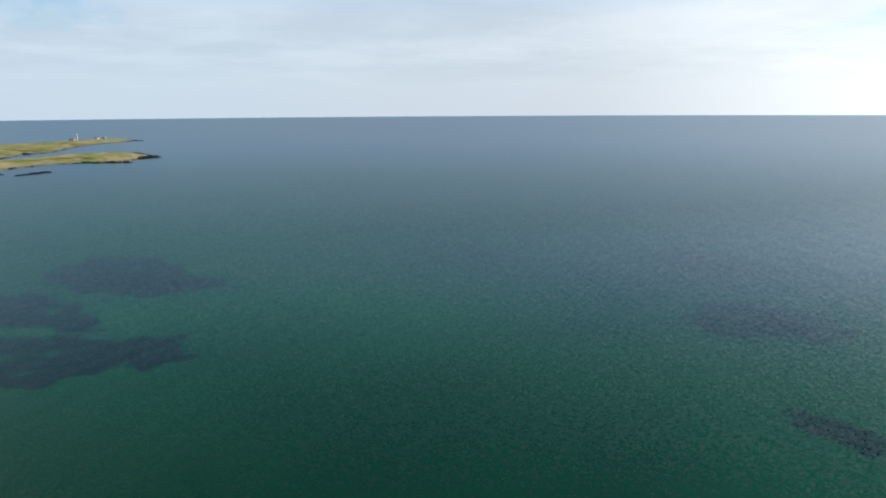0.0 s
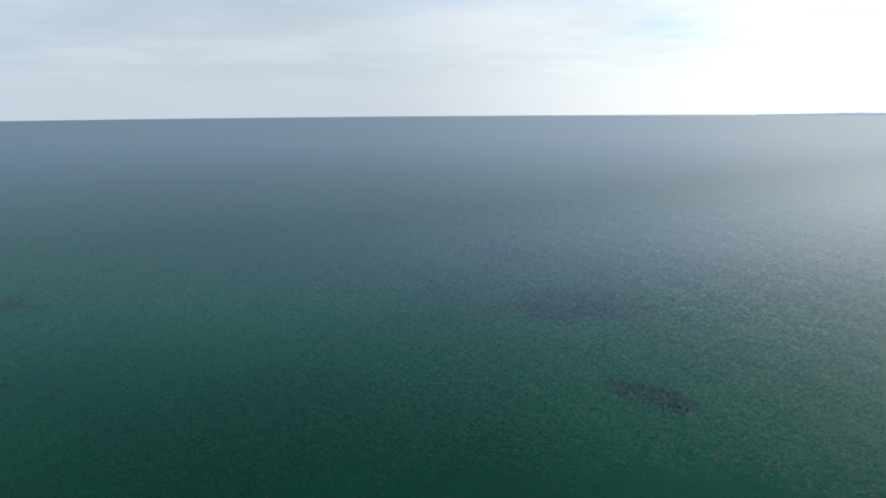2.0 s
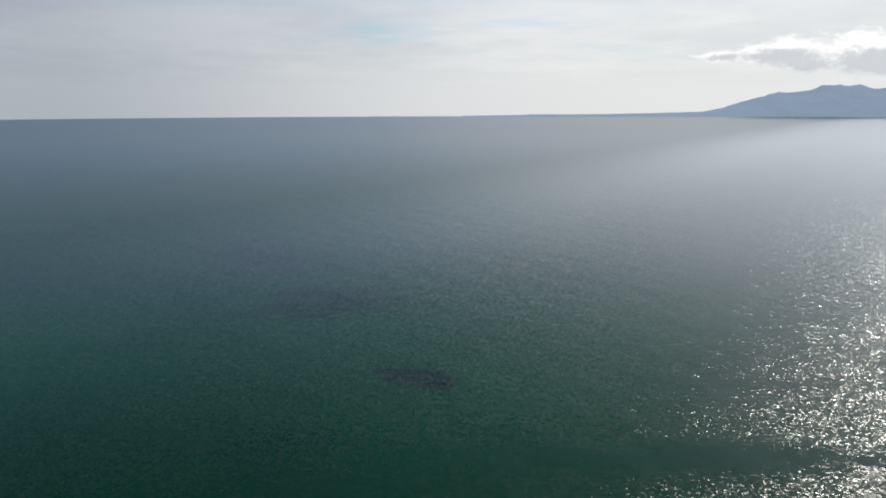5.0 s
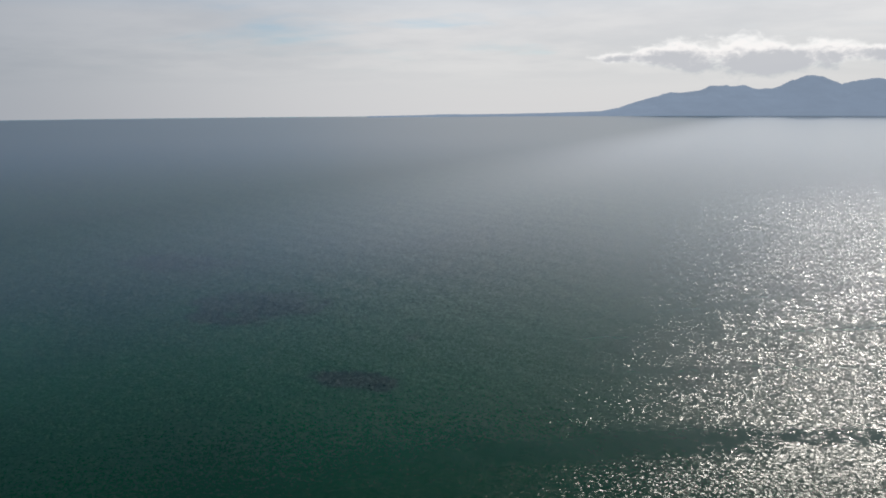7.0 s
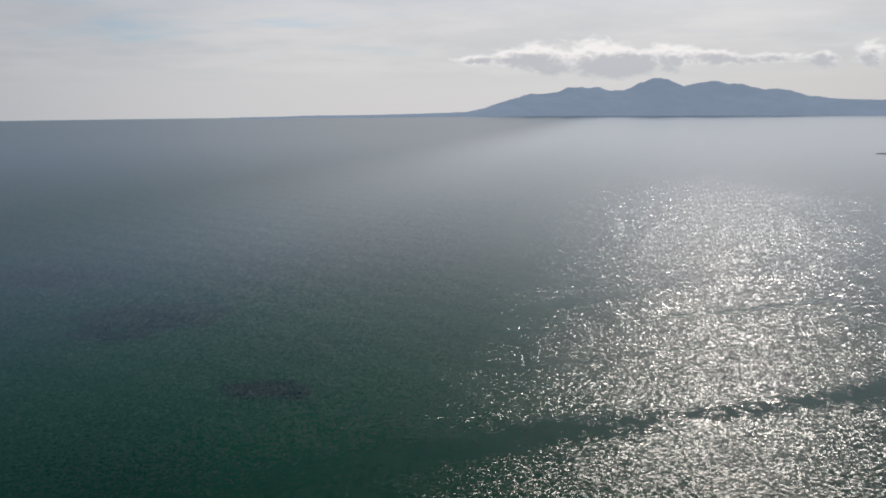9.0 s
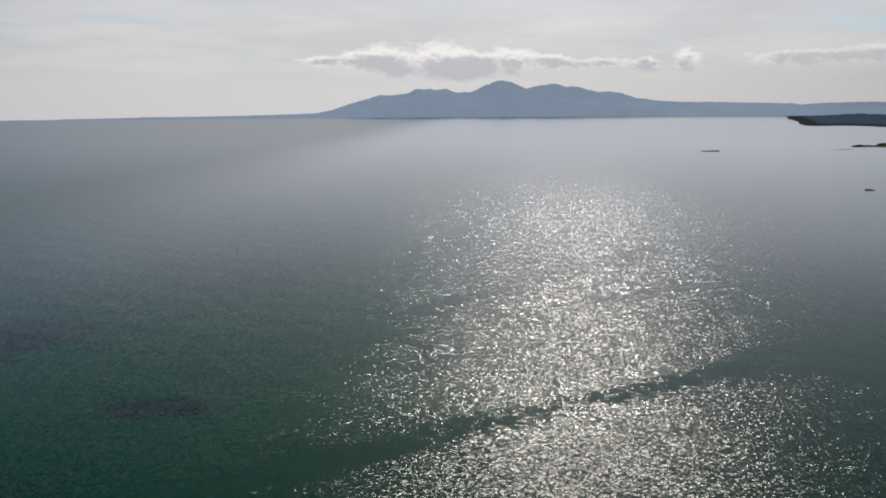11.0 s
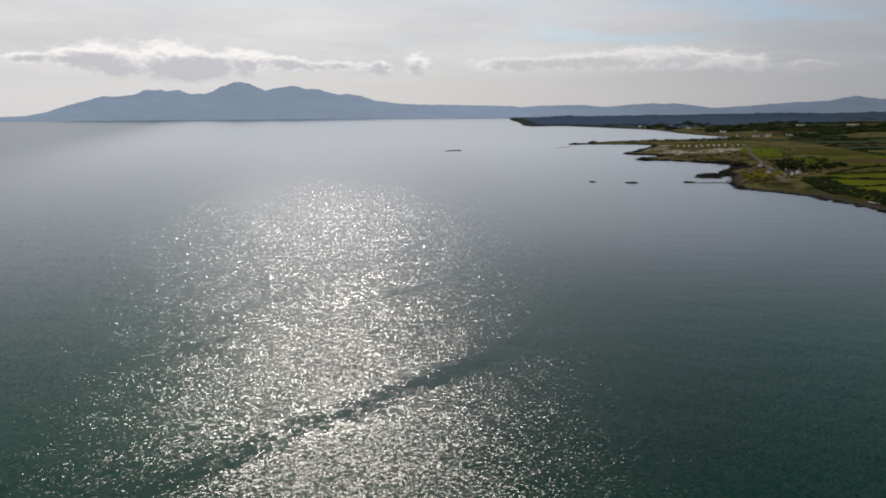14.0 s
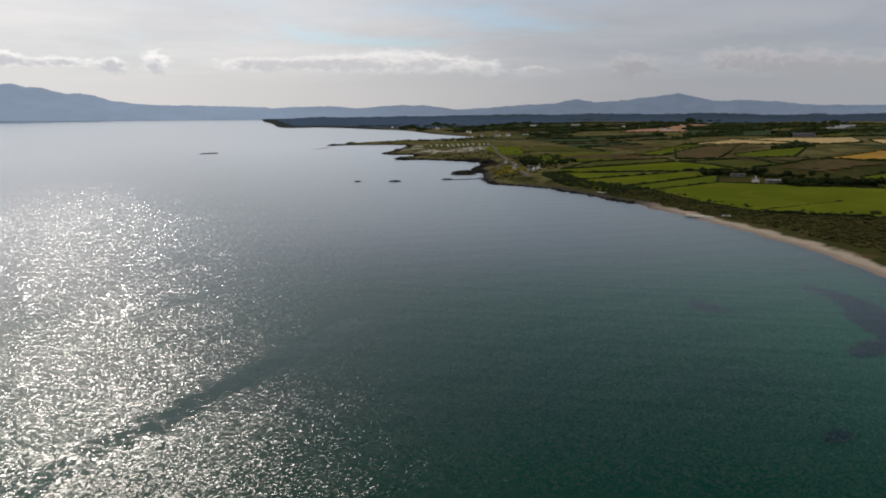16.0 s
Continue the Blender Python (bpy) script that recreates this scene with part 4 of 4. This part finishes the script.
LOOKS = [("green", "dark green pasture in the farmed patchwork"), ("dull", "dull olive grazing in the farmed patchwork"),
         ("dull", "rough olive ground in the farmed patchwork"), ("heath", "brown unmown ground in the farmed patchwork"),
         ("green", "mid-green meadow in the farmed patchwork"), ("stubble", "pale stubble in the farmed patchwork"), ("soil", "reddish bare soil in the farmed patchwork")]
for quad in PATCHES:
    mx, my = sum(q[0] for q in quad) / 4, sum(q[1] for q in quad) / 4
    north = my > 1350 and mx < my
    look_, label = LOOKS[int(patch_rng.choice(7, p=[.14, .28, .24, .2, .04, .05, .05] if north else [.17, .31, .25, .19, .08, 0, 0]))]
    inner = [(mx + (x - mx) * 0.97, my + (y - my) * 0.97) for x, y in quad]
    # fields beyond 1050 m get a darker, bluer green, a painted distance tint
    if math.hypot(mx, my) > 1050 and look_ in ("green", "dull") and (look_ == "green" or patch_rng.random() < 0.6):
        look_, label = "dark", "dark green far pasture, distance tint in its colour"
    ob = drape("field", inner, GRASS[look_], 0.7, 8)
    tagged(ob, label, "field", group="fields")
    r = math.hypot(mx, my)
    for a, b in ((0, 1), (1, 2)):
        if patch_rng.random() < 0.8:
            (ax, ay), (bx, by) = quad[a], quad[b]
            v, f = hedge_shape(ax, ay, bx, by, 2.0 + r * 0.0009, 2.0 + r * 0.001, 3.5 + r * 0.002, 5)
            far_faces += [tuple(q + len(far_verts) for q in face) for face in f]
            far_verts += v
tagged(link_mesh("far_hedges", far_verts, far_faces, HEDGE), "dark hedges between the far fields", "hedges", kind="stuff")


# ---- trees and scrub ----
def tree(seed, tall, wide):
    rng = np.random.default_rng(seed)
    root = new("tree")
    verts, faces = [], []

    def limb(a, b, r1, r2, sides=6):
        a, b = Vector(a), Vector(b)
        q = (b - a).to_track_quat("Z", "Y").to_matrix()
        base = len(verts)
        for p, r in ((a, r1), (b, r2)):
            for k in range(sides):
                w = k / sides * 2 * math.pi
                verts.append(tuple(p + q @ Vector((math.cos(w) * r, math.sin(w) * r, 0))))
        for k in range(sides):
            faces.append((base + k, base + (k + 1) % sides, base + sides + (k + 1) % sides, base + sides + k))

    fork = (rng.normal(0, .15), rng.normal(0, .15), tall * 0.38)
    limb((0, 0, -0.3), fork, 0.32, 0.22)
    for k in range(5):
        w = k / 5 * 6.28 + rng.uniform(-.4, .4)
        limb(fork, (math.cos(w) * wide * .5, math.sin(w) * wide * .5, tall * rng.uniform(.55, .8)), 0.16, 0.05)
    link_mesh("trunk", verts, faces, BARK, root)
    n = 120
    d = rng.normal(0, 1, (n, 3))
    d /= np.linalg.norm(d, axis=1)[:, None]
    rad = rng.uniform(0.35, 1.0, n)[:, None] ** 0.6
    lean = 1 + 0.25 * np.sin(np.arctan2(d[:, 1], d[:, 0]) * 3 + seed)[:, None]
    pts = d * rad * lean * np.array([wide * .55, wide * .55, tall * .36]) + np.array([0, 0, tall * .64])
    size = rng.uniform(.35, .85, (n, 1)) * wide * .23 * np.array([[1, 1, .75]])
    lumps("crown", pts, size, LEAF, rng, ragged=0.3, parent=root)
    return root


TREES = [tree(s, h, w) for s, h, w in ((51, 8.5, 8.0), (52, 7.0, 8.5), (53, 10.0, 8.0), (54, 6.0, 7.0))]
TREE_LABELS = ["dark broadleaf tree with a rounded crown", "low spreading dark hedgerow tree", "tall dark farm shelter tree", "small wind-shaped dark tree"]
used = set()


def plant(k, x, y, scale_=1.0, turn=0.0):
    m = pose(x, y, spot_height(x, y), 0, 0, turn)
    if k not in used:
        used.add(k)
        ob = TREES[k]
        tagged(ob, TREE_LABELS[k], "tree", group="trees")
        ob.scale = (scale_,) * 3
        ob.matrix_basis = m @ Matrix.Diagonal((scale_, scale_, scale_, 1))
        return ob
    ob = copy_thing(TREES[k], m)
    ob.scale = (scale_,) * 3
    return ob


def grove(cx, cy, length, width, bearing, count, seed, scale_=1.0):
    rng = np.random.default_rng(seed)
    a = radians(bearing)
    for _ in range(count):
        u, w = rng.uniform(-.5, .5) * length, rng.uniform(-.5, .5) * width
        plant(int(rng.integers(4)), cx + u * math.sin(a) + w * math.cos(a), cy + u * math.cos(a) - w * math.sin(a), scale_ * rng.uniform(.75, 1.2), rng.uniform(0, 360))


grove(577, 384, 56, 14, 125, 40, 61, 0.6)              # shelter belt behind the farm
grove(566, 276, 84, 18, 126, 90, 62, 0.62)              # dark copse beside the farm
grove(590, 330, 60, 10, 130, 12, 63, 0.6)
grove(520, 610, 70, 30, 45, 22, 64, 0.5)          # scrubby trees by the inlet houses
grove(565, 602, 70, 20, 60, 22, 65, 0.5)


def thicket(name, poly, count, size, seed, mat, label):
    rng = np.random.default_rng(seed)
    p = np.array(poly, float)
    pts = rng.uniform(p.min(0), p.max(0), (count * 3, 2))
    pts = pts[in_polygon(pts[:, 0], pts[:, 1], [tuple(q) for q in poly])][:count]
    pts = pts[inland(pts[:, 0], pts[:, 1]) > 9]
    r = rng.gamma(3, .33, len(pts)) * size
    z = ground_height(pts[:, 0], pts[:, 1]) + r * .2
    ob = lumps(name, np.stack([pts[:, 0], pts[:, 1], z], -1), np.stack([r, r, r * (.35 if mat is BRACKEN else .62)], -1), mat, rng, ragged=0.2)
    return tagged(ob, label, "scrub", kind="stuff")


thicket("shore_scrub", [(305, 120), (340, 200), (358, 260), (380, 330), (388, 380), (396, 372), (420, 350), (385, 280), (372, 226), (410, 160), (400, 110)], 3200, 0.75, 81, BRACKEN, "dark bracken and bramble on the bank above the beach")
thicket("shore_scrub", [(466, 520), (468, 500), (436, 440), (424, 358), (392, 366), (402, 400), (412, 455), (440, 505)], 1500, 1.0, 82, HEDGE, "dark brambles on the bank below the fields")
thicket("shore_scrub", [(385, 490), (400, 530), (480, 630), (560, 690), (600, 640), (500, 545), (440, 520)], 380, 1.1, 83, BRACKEN, "dark scrub round the inlet houses")
thicket("shore_scrub", [(556, 640), (575, 705), (645, 738), (672, 716), (610, 645), (575, 615)], 420, 1.3, 87, HEDGE, "dark thorn brake beside the coast lane")
thicket("shore_scrub", [(362, 222), (374, 285), (408, 356), (432, 352), (400, 282), (392, 240), (424, 172), (404, 158)], 360, 0.7, 88, HEDGE, "dark bramble fringe creeping into the pasture")
thicket("gorse", [(420, 545), (440, 580), (485, 610), (490, 580), (455, 545)], 220, 1.2, 84, GORSE, "yellowish gorse on the little promontory")
thicket("shore_scrub", [(560, 700), (545, 770), (520, 815), (620, 860), (740, 950), (780, 900), (640, 740)], 420, 1.1, 85, BRACKEN, "dark scrub along the headland shore")
thicket("shore_scrub", [(690, 1230), (760, 1278), (980, 1320), (1000, 1240), (820, 1150)], 420, 1.3, 86, HEDGE, "dark scrub on the root of the spit")

# dark wood strips among the far fields
WOODS = [(1000, 560, 120, 12, 62), (1320, 470, 160, 16, 58), (1330, 930, 260, 24, 60), (1500, 1000, 320, 34, 62), (1180, 1010, 200, 20, 55),
         (1290, 1320, 320, 36, 52), (1560, 1340, 360, 40, 58), (1800, 1090, 420, 46, 64), (1900, 850, 420, 46, 68), (1420, 1680, 420, 50, 48),
         (1700, 1560, 480, 60, 55), (2000, 1300, 520, 60, 62), (1330, 2050, 420, 60, 40), (1600, 2000, 520, 70, 48), (2150, 1650, 600, 70, 56),
         (1480, 820, 260, 30, 66), (1620, 900, 260, 34, 60), (1750, 1230, 320, 40, 58), (1650, 1120, 240, 34, 66), (1880, 1480, 360, 50, 52),
         (2200, 1200, 420, 60, 64), (2080, 1080, 300, 44, 60), (1480, 1500, 300, 40, 50), (1250, 1620, 240, 36, 46), (1150, 1820, 260, 40, 30)]
for k, (wx, wy, wl, ww, wb) in enumerate(WOODS):
    a = radians(wb + 22)
    ux, uy, vx, vy = math.sin(a) * wl / 2, math.cos(a) * wl / 2, math.cos(a) * ww / 2, -math.sin(a) * ww / 2
    quad = [(wx - ux - vx, wy - uy - vy), (wx + ux - vx, wy + uy - vy), (wx + ux + vx, wy + uy + vy), (wx - ux + vx, wy - uy + vy)]
    thicket("far_wood", quad, 130, 3.0 + 0.0008 * math.hypot(wx, wy), 300 + k, HEDGE, "dark strip of woodland among the far fields")

# ---- lanes ----
def lane(points, width, label):
    p = np.array(points, float)
    t = np.linspace(0, len(p) - 1, (len(p) - 1) * 12 + 1)
    x, y = np.interp(t, np.arange(len(p)), p[:, 0]), np.interp(t, np.arange(len(p)), p[:, 1])
    k = np.ones(9) / 9
    x[4:-4], y[4:-4] = np.convolve(x, k, "valid"), np.convolve(y, k, "valid")
    dx, dy = np.gradient(x), np.gradient(y)
    n = np.hypot(dx, dy)
    ox, oy = -dy / n * width / 2, dx / n * width / 2
    xs, ys = np.concatenate([x + ox, x - ox]), np.concatenate([y + oy, y - oy])
    m = len(x)
    faces = [(i + m, i + 1 + m, i + 1, i) for i in range(m - 1)]
    ob = link_mesh("road", np.stack([xs, ys, ground_height(xs, ys) + 0.9], -1), faces, ROAD)
    return tagged(ob, label, "road", kind="structure")


lane([(752, 972), (700, 890), (632, 808), (580, 730), (535, 660), (490, 600), (459, 558), (430, 515), (412, 490)], 5.5, "pale winding coast lane past the inlet houses")
lane([(535, 660), (505, 640), (480, 622)], 5.0, "short track down to the inlet shore")


# ---- buildings ----
def house(name, x, y, turn, length, depth, eaves, rise, walls, roof, label, category="house", group="", windows=3, chimneys=1):
    root = new(name)
    root.matrix_basis = pose(x, y, spot_height(x, y) + 0.2, 0, 0, turn)
    hl, hd, e = length / 2, depth / 2, eaves
    v = [(-hl, -hd, -1), (hl, -hd, -1), (hl, hd, -1), (-hl, hd, -1), (-hl, -hd, e), (hl, -hd, e), (hl, hd, e), (-hl, hd, e), (-hl, 0, e + rise), (hl, 0, e + rise)]
    link_mesh("wall", v, [(0, 1, 5, 4), (2, 3, 7, 6), (1, 2, 6, 9, 5), (3, 0, 4, 8, 7), (4, 5, 9, 8), (6, 7, 8, 9)], walls, root)
    o, th = 0.35, 0.22
    k = rise / hd
    rv, rf = [], []
    for s in (-1, 1):
        b = len(rv)
        for zz in (0.03, th):
            rv += [(-hl - o, s * (hd + o), e - o * k + zz), (hl + o, s * (hd + o), e - o * k + zz), (hl + o, 0, e + rise + zz), (-hl - o, 0, e + rise + zz)]
        rf += [tuple(b + q for q in f) for f in ((4, 5, 6, 7), (3, 2, 1, 0), (0, 1, 5, 4), (1, 2, 6, 5), (3, 0, 4, 7))]
    top_ = link_mesh("roof", rv, rf, roof, root)
    part("ridge", box((length + 0.6, 0.3, 0.16), (0, 0, e + rise + 0.12)), roof, top_)
    for c in range(chimneys):
        at_ = (-1) ** c * (hl - 0.6)
        part("chimney", box((0.7, 0.9, 1.5), (at_, 0, e + rise - 0.5)), walls, top_)
        part("chimney_pot", drum(0.16, 0.12, 0.5, (at_, 0, e + rise + 1.0), 8), POT, top_, "terracotta pot")
    for side in (-1, 1):
        for w in range(windows):
            wx = -hl + (w + 0.5) * length / windows
            wall_y = side * (hd + 0.02)
            if w == windows // 2 and side == -1:
                part("door", box((1.0, 0.08, 2.05), (wx, wall_y, 0)), DOOR, root)
            else:
                pane = part("window", box((1.1, 0.08, 1.2), (wx, wall_y, 1.0)), GLASS, root)
                part("sill", box((1.3, 0.2, 0.1), (wx, wall_y + side * 0.06, 0.9)), STONE_WALL, pane)
                part("lintel", box((1.3, 0.12, 0.14), (wx, wall_y + side * 0.01, 2.2)), STONE_WALL, pane)
    return tagged(root, label, category, group=group)


def shed(x, y, turn, length, depth, eaves, rise, label, roof=None):
    return house("farm_shed", x, y, turn, length, depth, eaves, rise, STONE_WALL, roof or SHEET, label, "shed", "farm sheds", windows=2, chimneys=0)


house("farmhouse", 533, 332, 38, 7.5, 5.5, 2.7, 1.6, RENDER_WALL, SLATE, "white rendered farmhouse with a slate roof", group="farmhouses", chimneys=2)
shed(545, 322, 128, 13, 5, 1.8, 0.8, "long low farm shed with a pale sheet roof")
shed(559, 316, 118, 10, 5, 1.8, 0.8, "low farm shed beside the dark trees", SLATE)
shed(568, 372, 128, 13, 6, 1.8, 0.9, "low stone barn with a dark roof behind trees", SLATE)
house("cottage", 462, 569, 30, 7, 5, 2.6, 1.8, RENDER_WALL, SLATE, "white cottage beside the coast lane", group="cottages")
house("cottage", 470, 553, 110, 7, 5, 2.6, 1.8, RENDER_WALL, SLATE, "small white cottage facing the inlet", group="cottages")
house("cottage", 486, 558, 35, 6, 5, 2.4, 1.6, RENDER_WALL, SLATE, "white cottage at the edge of the scrub", group="cottages")
house("cottage", 520, 652, 40, 6, 5, 2.4, 1.6, RENDER_WALL, SLATE, "white cottage above the inlet beach", group="cottages")
town_rng = np.random.default_rng(90)
for hx, hy, hl_ in ((1158, 1573, 14), (1135, 1530, 10), (995, 1338, 12), (1020, 1330, 10), (1044, 1304, 16), (1070, 1300, 12), (1100, 1330, 12), (1146, 1321, 18),
                    (1175, 1325, 14), (1210, 1330, 16), (1250, 1840, 14), (1290, 1900, 18), (1330, 2050, 16), (1380, 2230, 20), (1240, 2090, 14),
                    (1500, 1180, 14), (1560, 1240, 16), (1700, 1500, 18)):
    house("village_house", hx, hy, town_rng.uniform(0, 180), hl_ * 0.72, 6, town_rng.choice([2.6, 3.4]), 1.9, RENDER_WALL, SLATE,
          "small white rendered house among the far fields", group="village houses", chimneys=1)
shed(1830, 925, 120, 40, 18, 5, 3, "very large pale farm shed on the rise")
shed(1930, 960, 118, 34, 16, 5, 3, "large pale farm shed beside trees")
shed(2010, 985, 120, 36, 18, 5, 3, "large pale sheet-roofed farm building")
shed(1690, 1690, 120, 30, 16, 5, 3, "far pale farm shed among dark woods")
shed(1590, 1780, 115, 26, 14, 5, 3, "far pale barn among dark woods")
shed(1420, 780, 110, 40, 18, 5, 3, "reddish-shaded long barn beside stubble", SLATE)


# ---- caravans on the headland ----
def caravan():
    root = new("caravan")
    part("body", box((6.9, 2.6, 2.0), (0, 0, 0.5), 0.15), CREAM, root)
    part("roof", box((7.1, 2.8, 0.16), (0, 0, 2.5), 0.05), CREAM, root)
    for wx in (-2.8, 0.4, 2.8):
        for side in (-1, 1):
            part("window", box((1.3, 0.06, 0.8), (wx, side * 1.31, 1.3)), GLASS, root, "dark window")
    part("door", box((0.8, 0.08, 1.9), (-1.2, -1.32, 0.55)), DOOR, root)
    for wx in (-2, 2):
        part("support", box((0.4, 2.3, 0.6), (wx, 0, -0.05)), STONE_WALL, root)
    return root


first_van = None
van_rng = np.random.default_rng(95)
for row in range(2):
    for k in range(9):
        t = k / 8
        vx, vy = 652 + 92 * t + row * 16 + van_rng.uniform(-1.5, 1.5), 1004 + 6 * t - row * 26 + van_rng.uniform(-2, 2)
        m = pose(vx, vy, spot_height(vx, vy) + 0.35, 0, 0, 62 + van_rng.uniform(-8, 8))
        if first_van is None:
            first_van = caravan()
            tagged(first_van, "cream static caravan on the grassy headland", "caravan", group="static caravans")
            first_van.matrix_basis = m
        else:
            copy_thing(first_van, m)


# ---- lighthouse on the western point ----
def lighthouse(x, y):
    root = new("lighthouse")
    root.matrix_basis = pose(x, y, spot_height(x, y), 0, 0, 20) @ Matrix.Diagonal((0.66, 0.66, 0.66, 1))
    part("plinth", drum(3.9, 3.8, 1.2, (0, 0, -0.6), 24), STONE_WALL, root)
    radii_ = [3.4, 3.1, 2.8, 2.5, 2.2, 2.0]
    for k in range(5):
        part("tower_section", drum(radii_[k], radii_[k + 1], 4.4, (0, 0, 0.6 + 4.4 * k), 24), DARK_PAINT if k in (1, 3) else RENDER_WALL, root,
             "blue painted band" if k in (1, 3) else "white painted band", smooth=False)
    part("gallery", drum(2.8, 2.8, 0.35, (0, 0, 22.6), 24), STONE_WALL, root)
    lantern = part("lantern", drum(1.5, 1.5, 2.6, (0, 0, 22.95), 12), GLASS, root, "glazed lantern room")
    for k in range(6):
        a = k / 6 * 6.283
        part("glazing_bar", box((0.1, 0.1, 2.6), (1.5 * math.cos(a), 1.5 * math.sin(a), 22.95)), RENDER_WALL, lantern)
    part("dome", drum(1.8, 0.2, 1.4, (0, 0, 25.55), 12), DARK_PAINT, root, "dark domed cap")
    for k in range(8):
        a = k / 8 * 6.283
        part("railing_post", drum(0.05, 0.05, 1.1, (2.6 * math.cos(a), 2.6 * math.sin(a), 22.95), 6), DARK_PAINT, root)
    part("door", box((1.2, 0.2, 2.2), (0, -3.35, 0.6)), DOOR, root)
    for k in range(3):
        part("window", box((0.6, 0.3, 1.0), (0, -2.95 + k * 0.45, 5.5 + k * 5.0)), GLASS, root)
    return tagged(root, "tall lighthouse banded in white and dark paint", "lighthouse")


lighthouse(-1736, -150)
house("keepers_house", -1722, -158, 70, 11, 6, 2.6, 1.6, RENDER_WALL, SLATE, "white keeper's house below the lighthouse", group="keepers' houses")
house("keepers_house", -1726, -112, 60, 9, 5, 2.5, 1.5, RENDER_WALL, SLATE, "low white house on the lighthouse point", group="keepers' houses")
house("keepers_house", -1728, -98, 75, 6, 4, 2.3, 1.4, RENDER_WALL, SLATE, "small white outbuilding on the lighthouse point", group="keepers' houses")


# ---- at the beach ----
def slipway(x, y, turn):
    root = new("slipway")
    root.matrix_basis = pose(x, y, spot_height(x, y) - 0.3, 0, 0, turn)
    part("ramp", box((18.0, 3.0, 0.9), (0, 0, 0), 0.08), SHINGLE, root, "pale weathered concrete ramp")
    part("parapet", box((18.0, 0.6, 0.9), (0, 1.7, 0.6), 0.05), RENDER_WALL, root, "pale low parapet")
    part("bollard", drum(0.22, 0.18, 0.8, (8.2, 1.0, 0.85), 10), STONE_WALL, root)
    return tagged(root, "pale concrete slipway at the head of the beach", "slipway")


def rowing_boat(x, y, turn, length=5.5):
    root = new("rowing_boat")
    root.matrix_basis = pose(x, y, spot_height(x, y) + 0.1, 0, 8, turn)
    secs, v, f = 9, [], []
    for i in range(secs):
        t = i / (secs - 1)
        w = 0.95 * math.sin(math.pi * min(1, 0.18 + t * 0.82)) ** 0.7 + 0.02
        lx = (t - 0.5) * length
        keel = 0.05 + 0.5 * abs(t - 0.45) ** 3
        v += [(lx, -w, 0.8 + 0.25 * t), (lx, -w * .75, 0.3 + keel), (lx, 0, keel), (lx, w * .75, 0.3 + keel), (lx, w, 0.8 + 0.25 * t)]
    for i in range(secs - 1):
        for j in range(4):
            a = i * 5 + j
            f.append((a, a + 1, a + 6, a + 5))
    hull = link_mesh("hull", v, f, RENDER_WALL, root, "white painted hull")
    hull.modifiers.new("thickness", "SOLIDIFY").thickness = 0.05
    for tx in (-1.1, 0.4):
        part("thwart", box((0.3, 1.5, 0.05), (tx, 0, 0.6)), DOOR, root)
    return tagged(root, "white rowing boat drawn up above the beach", "boat", group="boats on the shore")


slipway(347, 255, -79)
rowing_boat(354, 240, 100)
rowing_boat(392, 380, -65, 7.5)
